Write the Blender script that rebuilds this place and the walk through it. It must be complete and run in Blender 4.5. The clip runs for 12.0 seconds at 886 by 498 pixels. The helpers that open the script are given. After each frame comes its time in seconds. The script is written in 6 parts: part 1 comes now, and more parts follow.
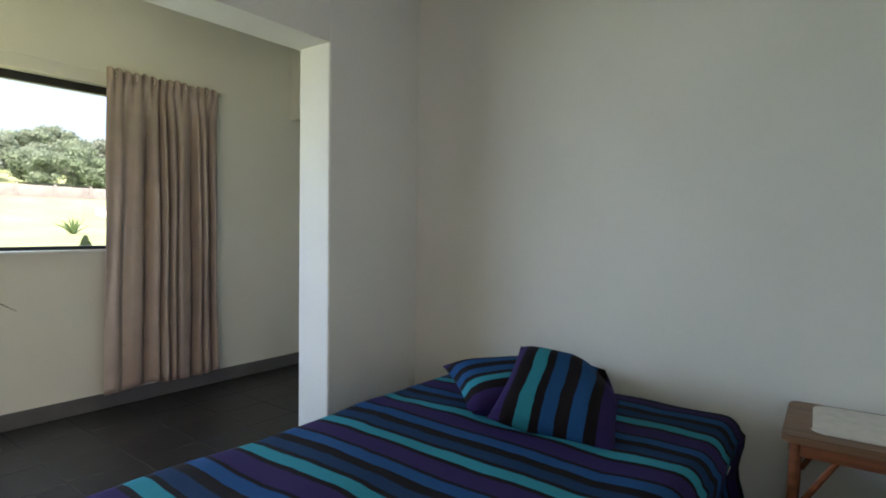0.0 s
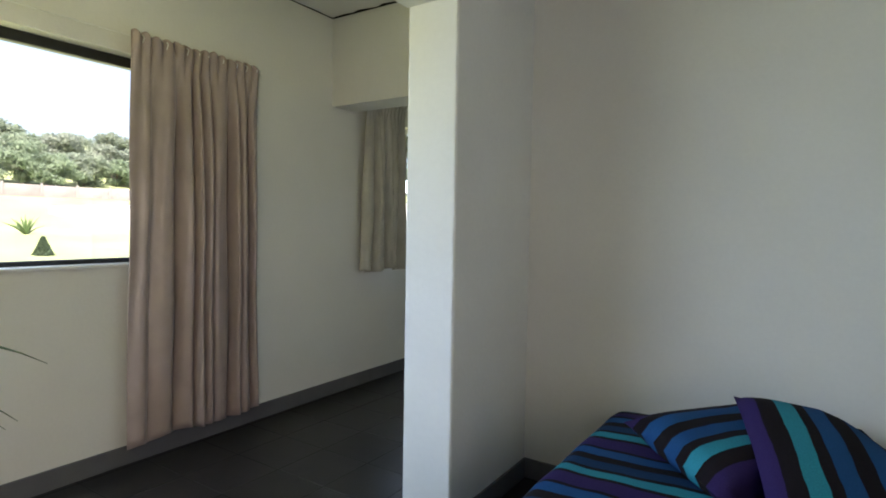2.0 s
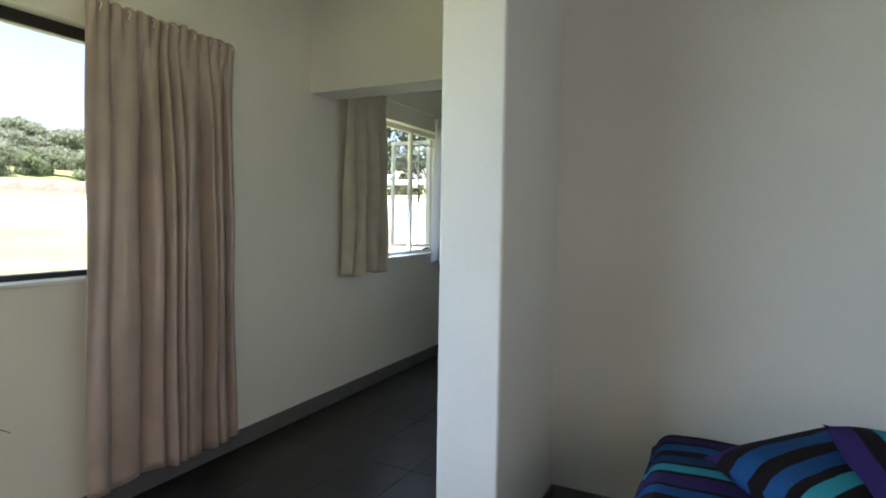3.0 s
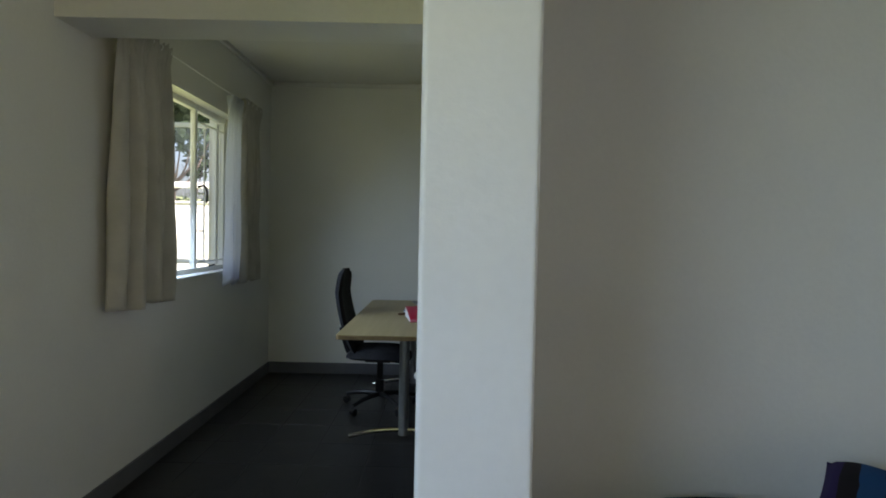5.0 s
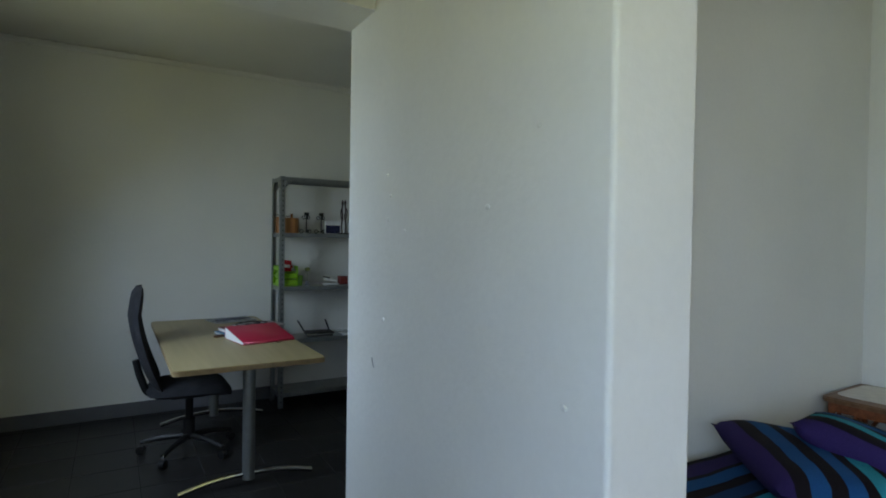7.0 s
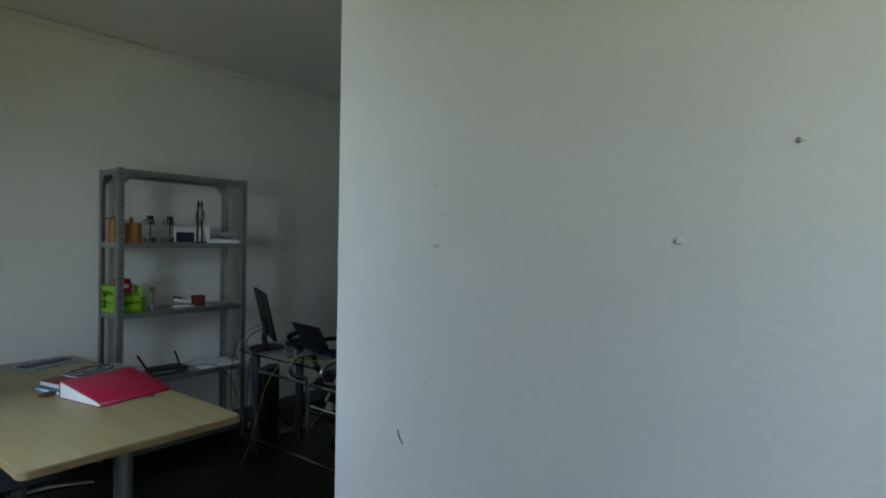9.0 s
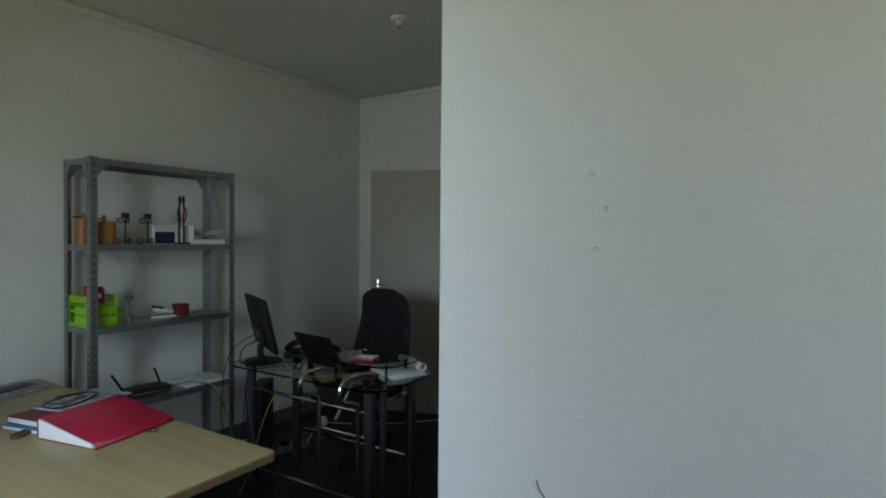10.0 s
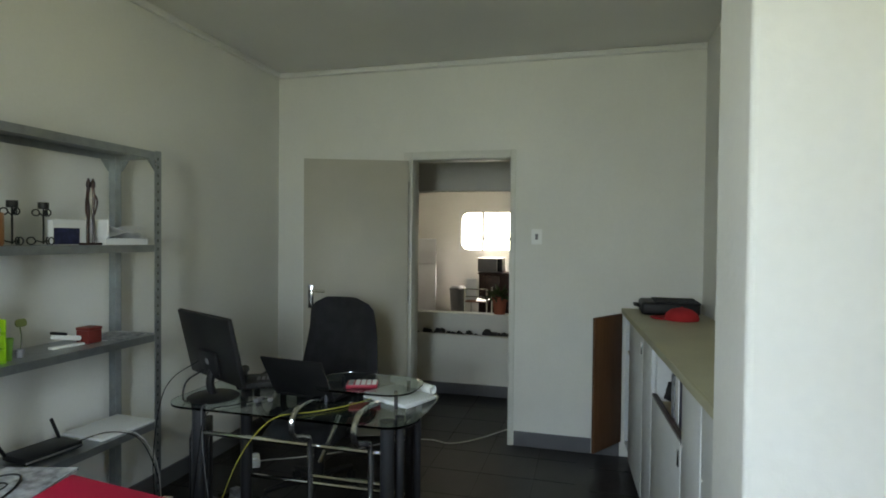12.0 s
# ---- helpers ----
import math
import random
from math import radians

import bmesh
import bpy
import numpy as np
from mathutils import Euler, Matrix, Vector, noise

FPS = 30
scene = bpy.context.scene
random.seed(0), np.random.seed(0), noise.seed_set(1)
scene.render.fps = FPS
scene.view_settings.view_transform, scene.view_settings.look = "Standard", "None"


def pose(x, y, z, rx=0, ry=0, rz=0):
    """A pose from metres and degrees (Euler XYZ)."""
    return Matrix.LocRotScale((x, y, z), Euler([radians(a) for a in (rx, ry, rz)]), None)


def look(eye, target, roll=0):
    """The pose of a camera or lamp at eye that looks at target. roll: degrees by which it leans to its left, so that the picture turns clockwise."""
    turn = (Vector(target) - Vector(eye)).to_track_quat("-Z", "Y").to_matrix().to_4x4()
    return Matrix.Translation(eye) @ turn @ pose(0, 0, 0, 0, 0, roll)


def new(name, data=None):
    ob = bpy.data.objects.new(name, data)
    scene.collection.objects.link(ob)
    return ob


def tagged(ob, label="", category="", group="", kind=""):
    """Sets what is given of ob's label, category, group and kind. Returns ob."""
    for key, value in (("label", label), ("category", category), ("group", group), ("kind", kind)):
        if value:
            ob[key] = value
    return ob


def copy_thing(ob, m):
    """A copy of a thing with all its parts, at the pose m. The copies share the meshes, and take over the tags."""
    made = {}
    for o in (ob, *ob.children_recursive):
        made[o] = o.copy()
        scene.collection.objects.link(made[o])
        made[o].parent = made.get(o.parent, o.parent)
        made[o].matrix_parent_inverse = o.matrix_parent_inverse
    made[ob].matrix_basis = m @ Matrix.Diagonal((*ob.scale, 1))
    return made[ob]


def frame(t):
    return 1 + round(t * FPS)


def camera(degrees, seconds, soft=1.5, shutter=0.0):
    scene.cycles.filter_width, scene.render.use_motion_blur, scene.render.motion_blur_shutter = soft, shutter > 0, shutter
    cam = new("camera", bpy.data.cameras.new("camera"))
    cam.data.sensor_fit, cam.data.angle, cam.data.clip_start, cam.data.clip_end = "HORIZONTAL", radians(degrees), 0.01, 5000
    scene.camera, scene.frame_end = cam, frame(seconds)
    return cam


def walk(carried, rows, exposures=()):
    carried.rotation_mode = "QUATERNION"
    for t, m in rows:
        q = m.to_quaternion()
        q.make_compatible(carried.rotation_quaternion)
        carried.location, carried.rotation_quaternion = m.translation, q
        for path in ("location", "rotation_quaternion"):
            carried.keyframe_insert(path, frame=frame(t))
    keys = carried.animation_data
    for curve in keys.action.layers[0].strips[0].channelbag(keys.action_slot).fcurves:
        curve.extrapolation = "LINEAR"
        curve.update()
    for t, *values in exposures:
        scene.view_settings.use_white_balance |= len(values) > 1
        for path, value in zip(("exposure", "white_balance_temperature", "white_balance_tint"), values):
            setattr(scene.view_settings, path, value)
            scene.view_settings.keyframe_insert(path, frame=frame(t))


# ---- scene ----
# ---- camera and walk ----
cam = camera(77.3, 12.0, soft=1.8)
PATH = [
    (0, (4.197, 1.455, 1.32), (2.992, 3.049, 1.234), 0.9),
    (0.5, (3.912, 1.488, 1.339), (2.733, 3.101, 1.248), 0.9),
    (1, (3.611, 1.478, 1.354), (2.445, 3.1, 1.261), 0.9),
    (1.5, (3.35, 1.469, 1.349), (2.215, 3.113, 1.26), 1.0),
    (2, (3.1, 1.529, 1.353), (2.005, 3.2, 1.266), 1.0),
    (2.5, (2.824, 1.551, 1.385), (1.808, 3.271, 1.282), 0.8),
    (4.5, (1.897, 2.113, 1.434), (1.614, 4.091, 1.35), 1.5),
    (5, (1.659, 2.305, 1.371), (1.659, 4.305, 1.314), 1.2),
    (5.5, (1.448, 2.462, 1.412), (1.681, 4.447, 1.343), 1.2),
    (6, (1.169, 2.558, 1.428), (1.643, 4.501, 1.364), 1.2),
    (6.5, (0.952, 2.631, 1.398), (1.727, 4.474, 1.35), 1.1),
    (7, (0.758, 2.729, 1.391), (1.781, 4.448, 1.359), 0.9),
    (9, (0.454, 3.624, 1.471), (2.038, 4.845, 1.444), 1.0),
    (9.5, (0.425, 3.918, 1.494), (2.068, 5.057, 1.457), 0.8),
    (10, (0.449, 4.189, 1.482), (2.147, 5.246, 1.442), 0.5),
    (10.5, (0.504, 4.459, 1.486), (2.254, 5.427, 1.451), 0.4),
    (11, (0.493, 4.723, 1.483), (2.299, 5.58, 1.446), 0.4),
    (11.5, (0.47, 4.949, 1.501), (2.345, 5.644, 1.455), 0.6),
    (12, (0.494, 5.197, 1.476), (2.428, 5.707, 1.438), 0.6),
]
walk(cam, [(t, look(eye, target, roll)) for t, eye, target, roll in PATH],
     exposures=[(0.0, 1.74, 6440, 21), (2.5, 1.86, 6390, 21), (4.5, 1.06, 6360, 20), (5.5, 1.49, 6380, 20), (6.5, 1.61, 6260, 19), (7.0, 1.41, 6260, 19), (9.0, 1.37, 6270, 19), (9.5, 1.44, 6290, 19), (10.5, 1.85, 6830, 18), (11.0, 2.12, 6910, 18), (11.5, 2.23, 7090, 18), (12.0, 2.51, 7140, 18)])

# ---- light, sky and exposure ----
world = bpy.data.worlds.new("sky")
scene.world = world
world.use_nodes = True
_wn = world.node_tree.nodes
_sky = _wn.new("ShaderNodeTexSky")
_sky.sky_type = 'NISHITA'
_sky.sun_disc = False
_sky.sun_elevation = radians(50)
_sky.sun_rotation = radians(130)
_sky.air_density, _sky.dust_density = 1.0, 5.0
_wn["Background"].inputs[1].default_value = 0.15
world.node_tree.links.new(_sky.outputs[0], _wn["Background"].inputs[0])

_sun = bpy.data.lights.new("sun", 'SUN')
_sun.energy, _sun.angle, _sun.color = 4.6, radians(0.5), (1.0, 0.95, 0.88)
sun_ob = new("sun", _sun)
sun_ob.matrix_world = look((24, -20, 36), (0, 0, 0))


def window_light(name, centre, towards, wide, high, watts, colour, spread=180):
    """The sky's light coming in through a window opening."""
    la = bpy.data.lights.new(name, 'AREA')
    la.shape, la.size, la.size_y = 'RECTANGLE', wide, high
    la.energy, la.color = watts, colour
    la.spread = radians(spread)
    ob = new(name, la)
    ob.matrix_world = look(centre, towards)
    return ob


SKY, LAWN = (0.54, 0.77, 1.0), (0.95, 1.0, 0.36)
window_light("window_light_sky", (-0.20, 1.28, 1.68), (1.1, 1.28, 0.40), 2.1, 1.1, 22, SKY, 150)
window_light("window_light_lawn", (-0.21, 1.28, 1.68), (0.8, 1.28, 2.95), 2.1, 1.1, 9.5, LAWN, 150)
window_light("office_light_sky", (-0.20, 5.70, 1.65), (1.3, 5.8, 0.45), 0.38, 1.1, 5.8, (0.58, 0.80, 0.97), 140)
window_light("office_light_lawn", (-0.21, 5.70, 1.65), (0.8, 5.8, 2.95), 0.38, 1.1, 1.3, LAWN, 160)
# Lamp added at an assumed, unseen east door to brighten the bedroom walls.
window_light("assumed_door_light", (4.66, -0.6, 1.1), (0.0, 1.2, 1.0), 1.8, 1.9, 6.3, (1.0, 0.85, 0.69), 140)
window_light("kitchen_light", (11.66, 7.10, 1.63), (5, 6.9, 1.3), 1.2, 0.75, 5.5, (0.97, 1.0, 0.82))

# ---- material and mesh helpers ----


def foliage(name, col, rand, vary=0.28, through_light=0.4):
    """Thin leaves or thin cloth: matt, letting some light through, each piece of a slightly different tone."""
    m = bpy.data.materials.new(name)
    m.use_nodes = True
    nt = m.node_tree
    out = nt.nodes["Material Output"]
    nt.nodes.remove(nt.nodes["Principled BSDF"])
    geo = nt.nodes.new("ShaderNodeNewGeometry")
    info = nt.nodes.new("ShaderNodeObjectInfo")
    hsv = nt.nodes.new("ShaderNodeHueSaturation")
    hsv.inputs["Color"].default_value = (*col, 1)
    val = nt.nodes.new("ShaderNodeMapRange")
    val.inputs["To Min"].default_value, val.inputs["To Max"].default_value = 1.0 - vary, 1.0 + vary
    sat = nt.nodes.new("ShaderNodeMapRange")
    sat.inputs["To Min"].default_value, sat.inputs["To Max"].default_value = 1.0 - rand, 1.0 + rand
    nt.links.new(geo.outputs["Random Per Island"], val.inputs["Value"])
    nt.links.new(info.outputs["Random"], sat.inputs["Value"])
    nt.links.new(val.outputs[0], hsv.inputs["Value"])
    nt.links.new(sat.outputs[0], hsv.inputs["Saturation"])
    dif = nt.nodes.new("ShaderNodeBsdfDiffuse")
    tra = nt.nodes.new("ShaderNodeBsdfTranslucent")
    mix = nt.nodes.new("ShaderNodeMixShader")
    mix.inputs[0].default_value = through_light
    for b in (dif, tra):
        nt.links.new(hsv.outputs[0], b.inputs["Color"])
    nt.links.new(dif.outputs[0], mix.inputs[1])
    nt.links.new(tra.outputs[0], mix.inputs[2])
    nt.links.new(mix.outputs[0], out.inputs["Surface"])
    return m


def mat(name, col, rough=0.6, metal=0.0, var=0.08, scale=3.0, bump=0.1, bscale=90.0, col2=None, rand=0.0, coat=0.0, spec=0.5):
    """Principled material: broad stains, fine grain in colour and relief."""
    m = bpy.data.materials.new(name)
    m.use_nodes = True
    nt = m.node_tree
    b = nt.nodes["Principled BSDF"]
    b.inputs["Roughness"].default_value = rough
    b.inputs["Metallic"].default_value = metal
    b.inputs["Coat Weight"].default_value = coat
    b.inputs["Specular IOR Level"].default_value = spec
    tc = nt.nodes.new("ShaderNodeTexCoord")
    n1 = nt.nodes.new("ShaderNodeTexNoise")
    n1.inputs["Scale"].default_value, n1.inputs["Detail"].default_value = scale, 5
    n2 = nt.nodes.new("ShaderNodeTexNoise")
    n2.inputs["Scale"].default_value, n2.inputs["Detail"].default_value = bscale, 3
    nt.links.new(tc.outputs["Object"], n1.inputs["Vector"])
    nt.links.new(tc.outputs["Object"], n2.inputs["Vector"])
    mix = nt.nodes.new("ShaderNodeMix")
    mix.data_type = 'RGBA'
    c2 = col2 or tuple(c * (1 - 2.2 * var) for c in col)
    mix.inputs["A"].default_value = (*col, 1)
    mix.inputs["B"].default_value = (*c2, 1)
    ramp = nt.nodes.new("ShaderNodeMapRange")
    ramp.inputs["From Min"].default_value, ramp.inputs["From Max"].default_value = 0.38, 0.68
    nt.links.new(n1.outputs["Fac"], ramp.inputs["Value"])
    nt.links.new(ramp.outputs["Result"], mix.inputs["Factor"])
    hsv = nt.nodes.new("ShaderNodeHueSaturation")
    fine = nt.nodes.new("ShaderNodeMapRange")
    fine.inputs["To Min"].default_value, fine.inputs["To Max"].default_value = 1 - var, 1 + var
    nt.links.new(n2.outputs["Fac"], fine.inputs["Value"])
    if rand:
        oi = nt.nodes.new("ShaderNodeObjectInfo")
        rr = nt.nodes.new("ShaderNodeMapRange")
        rr.inputs["To Min"].default_value, rr.inputs["To Max"].default_value = 1 - rand, 1 + rand
        nt.links.new(oi.outputs["Random"], rr.inputs["Value"])
        mul = nt.nodes.new("ShaderNodeMath")
        mul.operation = 'MULTIPLY'
        nt.links.new(fine.outputs["Result"], mul.inputs[0])
        nt.links.new(rr.outputs["Result"], mul.inputs[1])
        nt.links.new(mul.outputs[0], hsv.inputs["Value"])
    else:
        nt.links.new(fine.outputs["Result"], hsv.inputs["Value"])
    nt.links.new(mix.outputs["Result"], hsv.inputs["Color"])
    nt.links.new(hsv.outputs["Color"], b.inputs["Base Color"])
    if bump:
        bp = nt.nodes.new("ShaderNodeBump")
        bp.inputs["Strength"].default_value, bp.inputs["Distance"].default_value = bump, 0.004
        nt.links.new(n2.outputs["Fac"], bp.inputs["Height"])
        nt.links.new(bp.outputs["Normal"], b.inputs["Normal"])
    return m


def wood(name, dark, light, axis=0, rough=0.45, rings=9.0):
    """Wood grain stretched along one axis."""
    m = mat(name, light, rough, var=0.06, bump=0.05, bscale=40)
    nt = m.node_tree
    b = nt.nodes["Principled BSDF"]
    tc = nt.nodes.new("ShaderNodeTexCoord")
    mp = nt.nodes.new("ShaderNodeMapping")
    s = [rings * 4, rings * 4, rings * 4]
    s[axis] = rings * 0.25
    mp.inputs["Scale"].default_value = s
    ns = nt.nodes.new("ShaderNodeTexNoise")
    ns.inputs["Scale"].default_value, ns.inputs["Detail"].default_value = 1.0, 6
    rp = nt.nodes.new("ShaderNodeValToRGB")
    rp.color_ramp.elements[0].color, rp.color_ramp.elements[0].position = (*dark, 1), 0.35
    rp.color_ramp.elements[1].color, rp.color_ramp.elements[1].position = (*light, 1), 0.62
    nt.links.new(tc.outputs["Object"], mp.inputs["Vector"])
    nt.links.new(mp.outputs["Vector"], ns.inputs["Vector"])
    nt.links.new(ns.outputs["Fac"], rp.inputs["Fac"])
    nt.links.new(rp.outputs["Color"], b.inputs["Base Color"])
    return m


def striped(name, bands, period, axis=1, shift=0.0):
    """Woven cloth with bands of colour: bands are (width share, colour)."""
    m = bpy.data.materials.new(name)
    m.use_nodes = True
    nt = m.node_tree
    b = nt.nodes["Principled BSDF"]
    b.inputs["Roughness"].default_value = 0.9
    b.inputs["Specular IOR Level"].default_value = 0.15
    tc = nt.nodes.new("ShaderNodeTexCoord")
    sx = nt.nodes.new("ShaderNodeSeparateXYZ")
    nt.links.new(tc.outputs["Object"], sx.inputs[0])
    wob = nt.nodes.new("ShaderNodeTexNoise")
    wob.inputs["Scale"].default_value = 5.0
    nt.links.new(tc.outputs["Object"], wob.inputs["Vector"])
    ma = nt.nodes.new("ShaderNodeMath")
    ma.operation = 'MULTIPLY_ADD'
    ma.inputs[1].default_value = 0.03
    nt.links.new(wob.outputs["Fac"], ma.inputs[0])
    nt.links.new(sx.outputs[axis], ma.inputs[2])
    dv = nt.nodes.new("ShaderNodeMath")
    dv.operation = 'MULTIPLY_ADD'
    dv.inputs[1].default_value, dv.inputs[2].default_value = 1.0 / period, shift + 50.0
    nt.links.new(ma.outputs[0], dv.inputs[0])
    fr = nt.nodes.new("ShaderNodeMath")
    fr.operation = 'FRACT'
    nt.links.new(dv.outputs[0], fr.inputs[0])
    rp = nt.nodes.new("ShaderNodeValToRGB")
    cr = rp.color_ramp
    cr.interpolation = 'CONSTANT'
    total, at = sum(w for w, _ in bands), 0.0
    for i, (w, c) in enumerate(bands):
        e = cr.elements[0] if i == 0 else (cr.elements[1] if i == 1 else cr.elements.new(at / total))
        e.position, e.color = at / total, (*c, 1)
        at += w
    nt.links.new(fr.outputs[0], rp.inputs["Fac"])
    weave = nt.nodes.new("ShaderNodeTexNoise")
    weave.inputs["Scale"].default_value = 260.0
    nt.links.new(tc.outputs["Object"], weave.inputs["Vector"])
    hs = nt.nodes.new("ShaderNodeHueSaturation")
    mr = nt.nodes.new("ShaderNodeMapRange")
    mr.inputs["To Min"].default_value, mr.inputs["To Max"].default_value = 0.7, 1.3
    nt.links.new(weave.outputs["Fac"], mr.inputs["Value"])
    nt.links.new(mr.outputs["Result"], hs.inputs["Value"])
    nt.links.new(rp.outputs["Color"], hs.inputs["Color"])
    nt.links.new(hs.outputs["Color"], b.inputs["Base Color"])
    bp = nt.nodes.new("ShaderNodeBump")
    bp.inputs["Strength"].default_value, bp.inputs["Distance"].default_value = 0.4, 0.003
    nt.links.new(weave.outputs["Fac"], bp.inputs["Height"])
    nt.links.new(bp.outputs["Normal"], b.inputs["Normal"])
    return m


def glass(name, tint=(1, 1, 1), rough=0.0):
    m = bpy.data.materials.new(name)
    m.use_nodes = True
    b = m.node_tree.nodes["Principled BSDF"]
    b.inputs["Base Color"].default_value = (*tint, 1)
    b.inputs["Transmission Weight"].default_value = 1.0
    b.inputs["Roughness"].default_value = rough
    b.inputs["IOR"].default_value = 1.45
    return m


def part(name, bm, material, parent=None, label="", smooth=True, angle=35):
    """Links a bmesh as one mesh object under a thing or a part."""
    me = bpy.data.meshes.new(name)
    bm.normal_update()
    bm.to_mesh(me)
    bm.free()
    me.materials.append(material)
    if smooth:
        me.polygons.foreach_set("use_smooth", [True] * len(me.polygons))
        me.set_sharp_from_angle(angle=radians(angle))
    ob = new(name, me)
    if parent is not None:
        ob.parent = parent
    if label:
        tagged(ob, label=label)
    return ob


def thing(name, label, category, m=None, group="", kind=""):
    ob = new(name)
    ob.empty_display_size = 0.1
    if m is not None:
        ob.matrix_world = m
    return tagged(ob, label, category, group, kind)


def box(bm, x0, x1, y0, y1, z0, z1, bevel=0.0, segs=2):
    r = bmesh.ops.create_cube(bm, size=1.0)
    vs = r["verts"]
    bmesh.ops.scale(bm, vec=(x1 - x0, y1 - y0, z1 - z0), verts=vs)
    bmesh.ops.translate(bm, vec=((x0 + x1) / 2, (y0 + y1) / 2, (z0 + z1) / 2), verts=vs)
    if bevel:
        es = list({e for v in vs for e in v.link_edges})
        r = bmesh.ops.bevel(bm, geom=es, offset=bevel, segments=segs, affect='EDGES', profile=0.5)
        vs = r["verts"]
    return vs


def bx(x0, x1, y0, y1, z0, z1, bevel=0.0, segs=2):
    bm = bmesh.new()
    box(bm, x0, x1, y0, y1, z0, z1, bevel, segs)
    return bm


def spline(pts, steps=6):
    """Smooth run of points through the given ones."""
    P = [Vector(p) for p in pts]
    if len(P) < 3:
        return P
    P = [2 * P[0] - P[1]] + P + [2 * P[-1] - P[-2]]
    out = []
    for i in range(1, len(P) - 2):
        a, b, c, d = P[i - 1:i + 3]
        for k in range(steps):
            t = k / steps
            out.append(0.5 * (2 * b + (c - a) * t + (2 * a - 5 * b + 4 * c - d) * t * t + (3 * b - a - 3 * c + d) * t ** 3))
    out.append(P[-2])
    return out


def tube(bm, pts, r, n=8, smooth=True, steps=6, taper=None):
    """A round bar along a run of points."""
    P = spline(pts, steps) if smooth else [Vector(p) for p in pts]
    rings = []
    up = Vector((0.13, 0.21, 0.97))
    for i, p in enumerate(P):
        d = (P[min(i + 1, len(P) - 1)] - P[max(i - 1, 0)]).normalized()
        if abs(d.dot(up)) > 0.95:
            up = Vector((0.9, 0.3, 0.1))
        a = d.cross(up).normalized()
        b = d.cross(a).normalized()
        up = -b if i else up
        rr = r if taper is None else r + (taper - r) * i / (len(P) - 1)
        rings.append([bm.verts.new(p + rr * (math.cos(k * math.tau / n) * a + math.sin(k * math.tau / n) * b)) for k in range(n)])
        up = a.cross(d)
    for q, w in zip(rings, rings[1:]):
        for k in range(n):
            bm.faces.new((q[k], q[(k + 1) % n], w[(k + 1) % n], w[k]))
    bm.faces.new(rings[0][::-1])
    bm.faces.new(rings[-1])


def tb(pts, r, n=8, smooth=True, steps=6, taper=None):
    bm = bmesh.new()
    tube(bm, pts, r, n, smooth, steps, taper)
    return bm


def lathe(bm, prof, n=20, x=0, y=0):
    """Turned shape from (radius, height) pairs."""
    rings = [[bm.verts.new((x + r * math.cos(k * math.tau / n), y + r * math.sin(k * math.tau / n), z)) for k in range(n)] for r, z in prof]
    for q, w in zip(rings, rings[1:]):
        for k in range(n):
            bm.faces.new((q[k], q[(k + 1) % n], w[(k + 1) % n], w[k]))
    bm.faces.new(rings[0][::-1])
    bm.faces.new(rings[-1])


def lt(prof, n=20, x=0, y=0):
    bm = bmesh.new()
    lathe(bm, prof, n, x, y)
    return bm


def slab(pts, z0, z1):
    """A flat piece with the given outline, z0 to z1."""
    bm = bmesh.new()
    lo = [bm.verts.new((x, y, z0)) for x, y in pts]
    hi = [bm.verts.new((x, y, z1)) for x, y in pts]
    bm.faces.new(lo[::-1])
    bm.faces.new(hi)
    n = len(pts)
    for i in range(n):
        bm.faces.new((lo[i], lo[(i + 1) % n], hi[(i + 1) % n], hi[i]))
    bmesh.ops.recalc_face_normals(bm, faces=bm.faces)
    return bm


def round_rect(x0, x1, y0, y1, r, k=5):
    out = []
    for cx, cy, a0 in ((x1 - r, y1 - r, 0), (x0 + r, y1 - r, 90), (x0 + r, y0 + r, 180), (x1 - r, y0 + r, 270)):
        for i in range(k + 1):
            a = radians(a0 + 90 * i / k)
            out.append((cx + r * math.cos(a), cy + r * math.sin(a)))
    return out


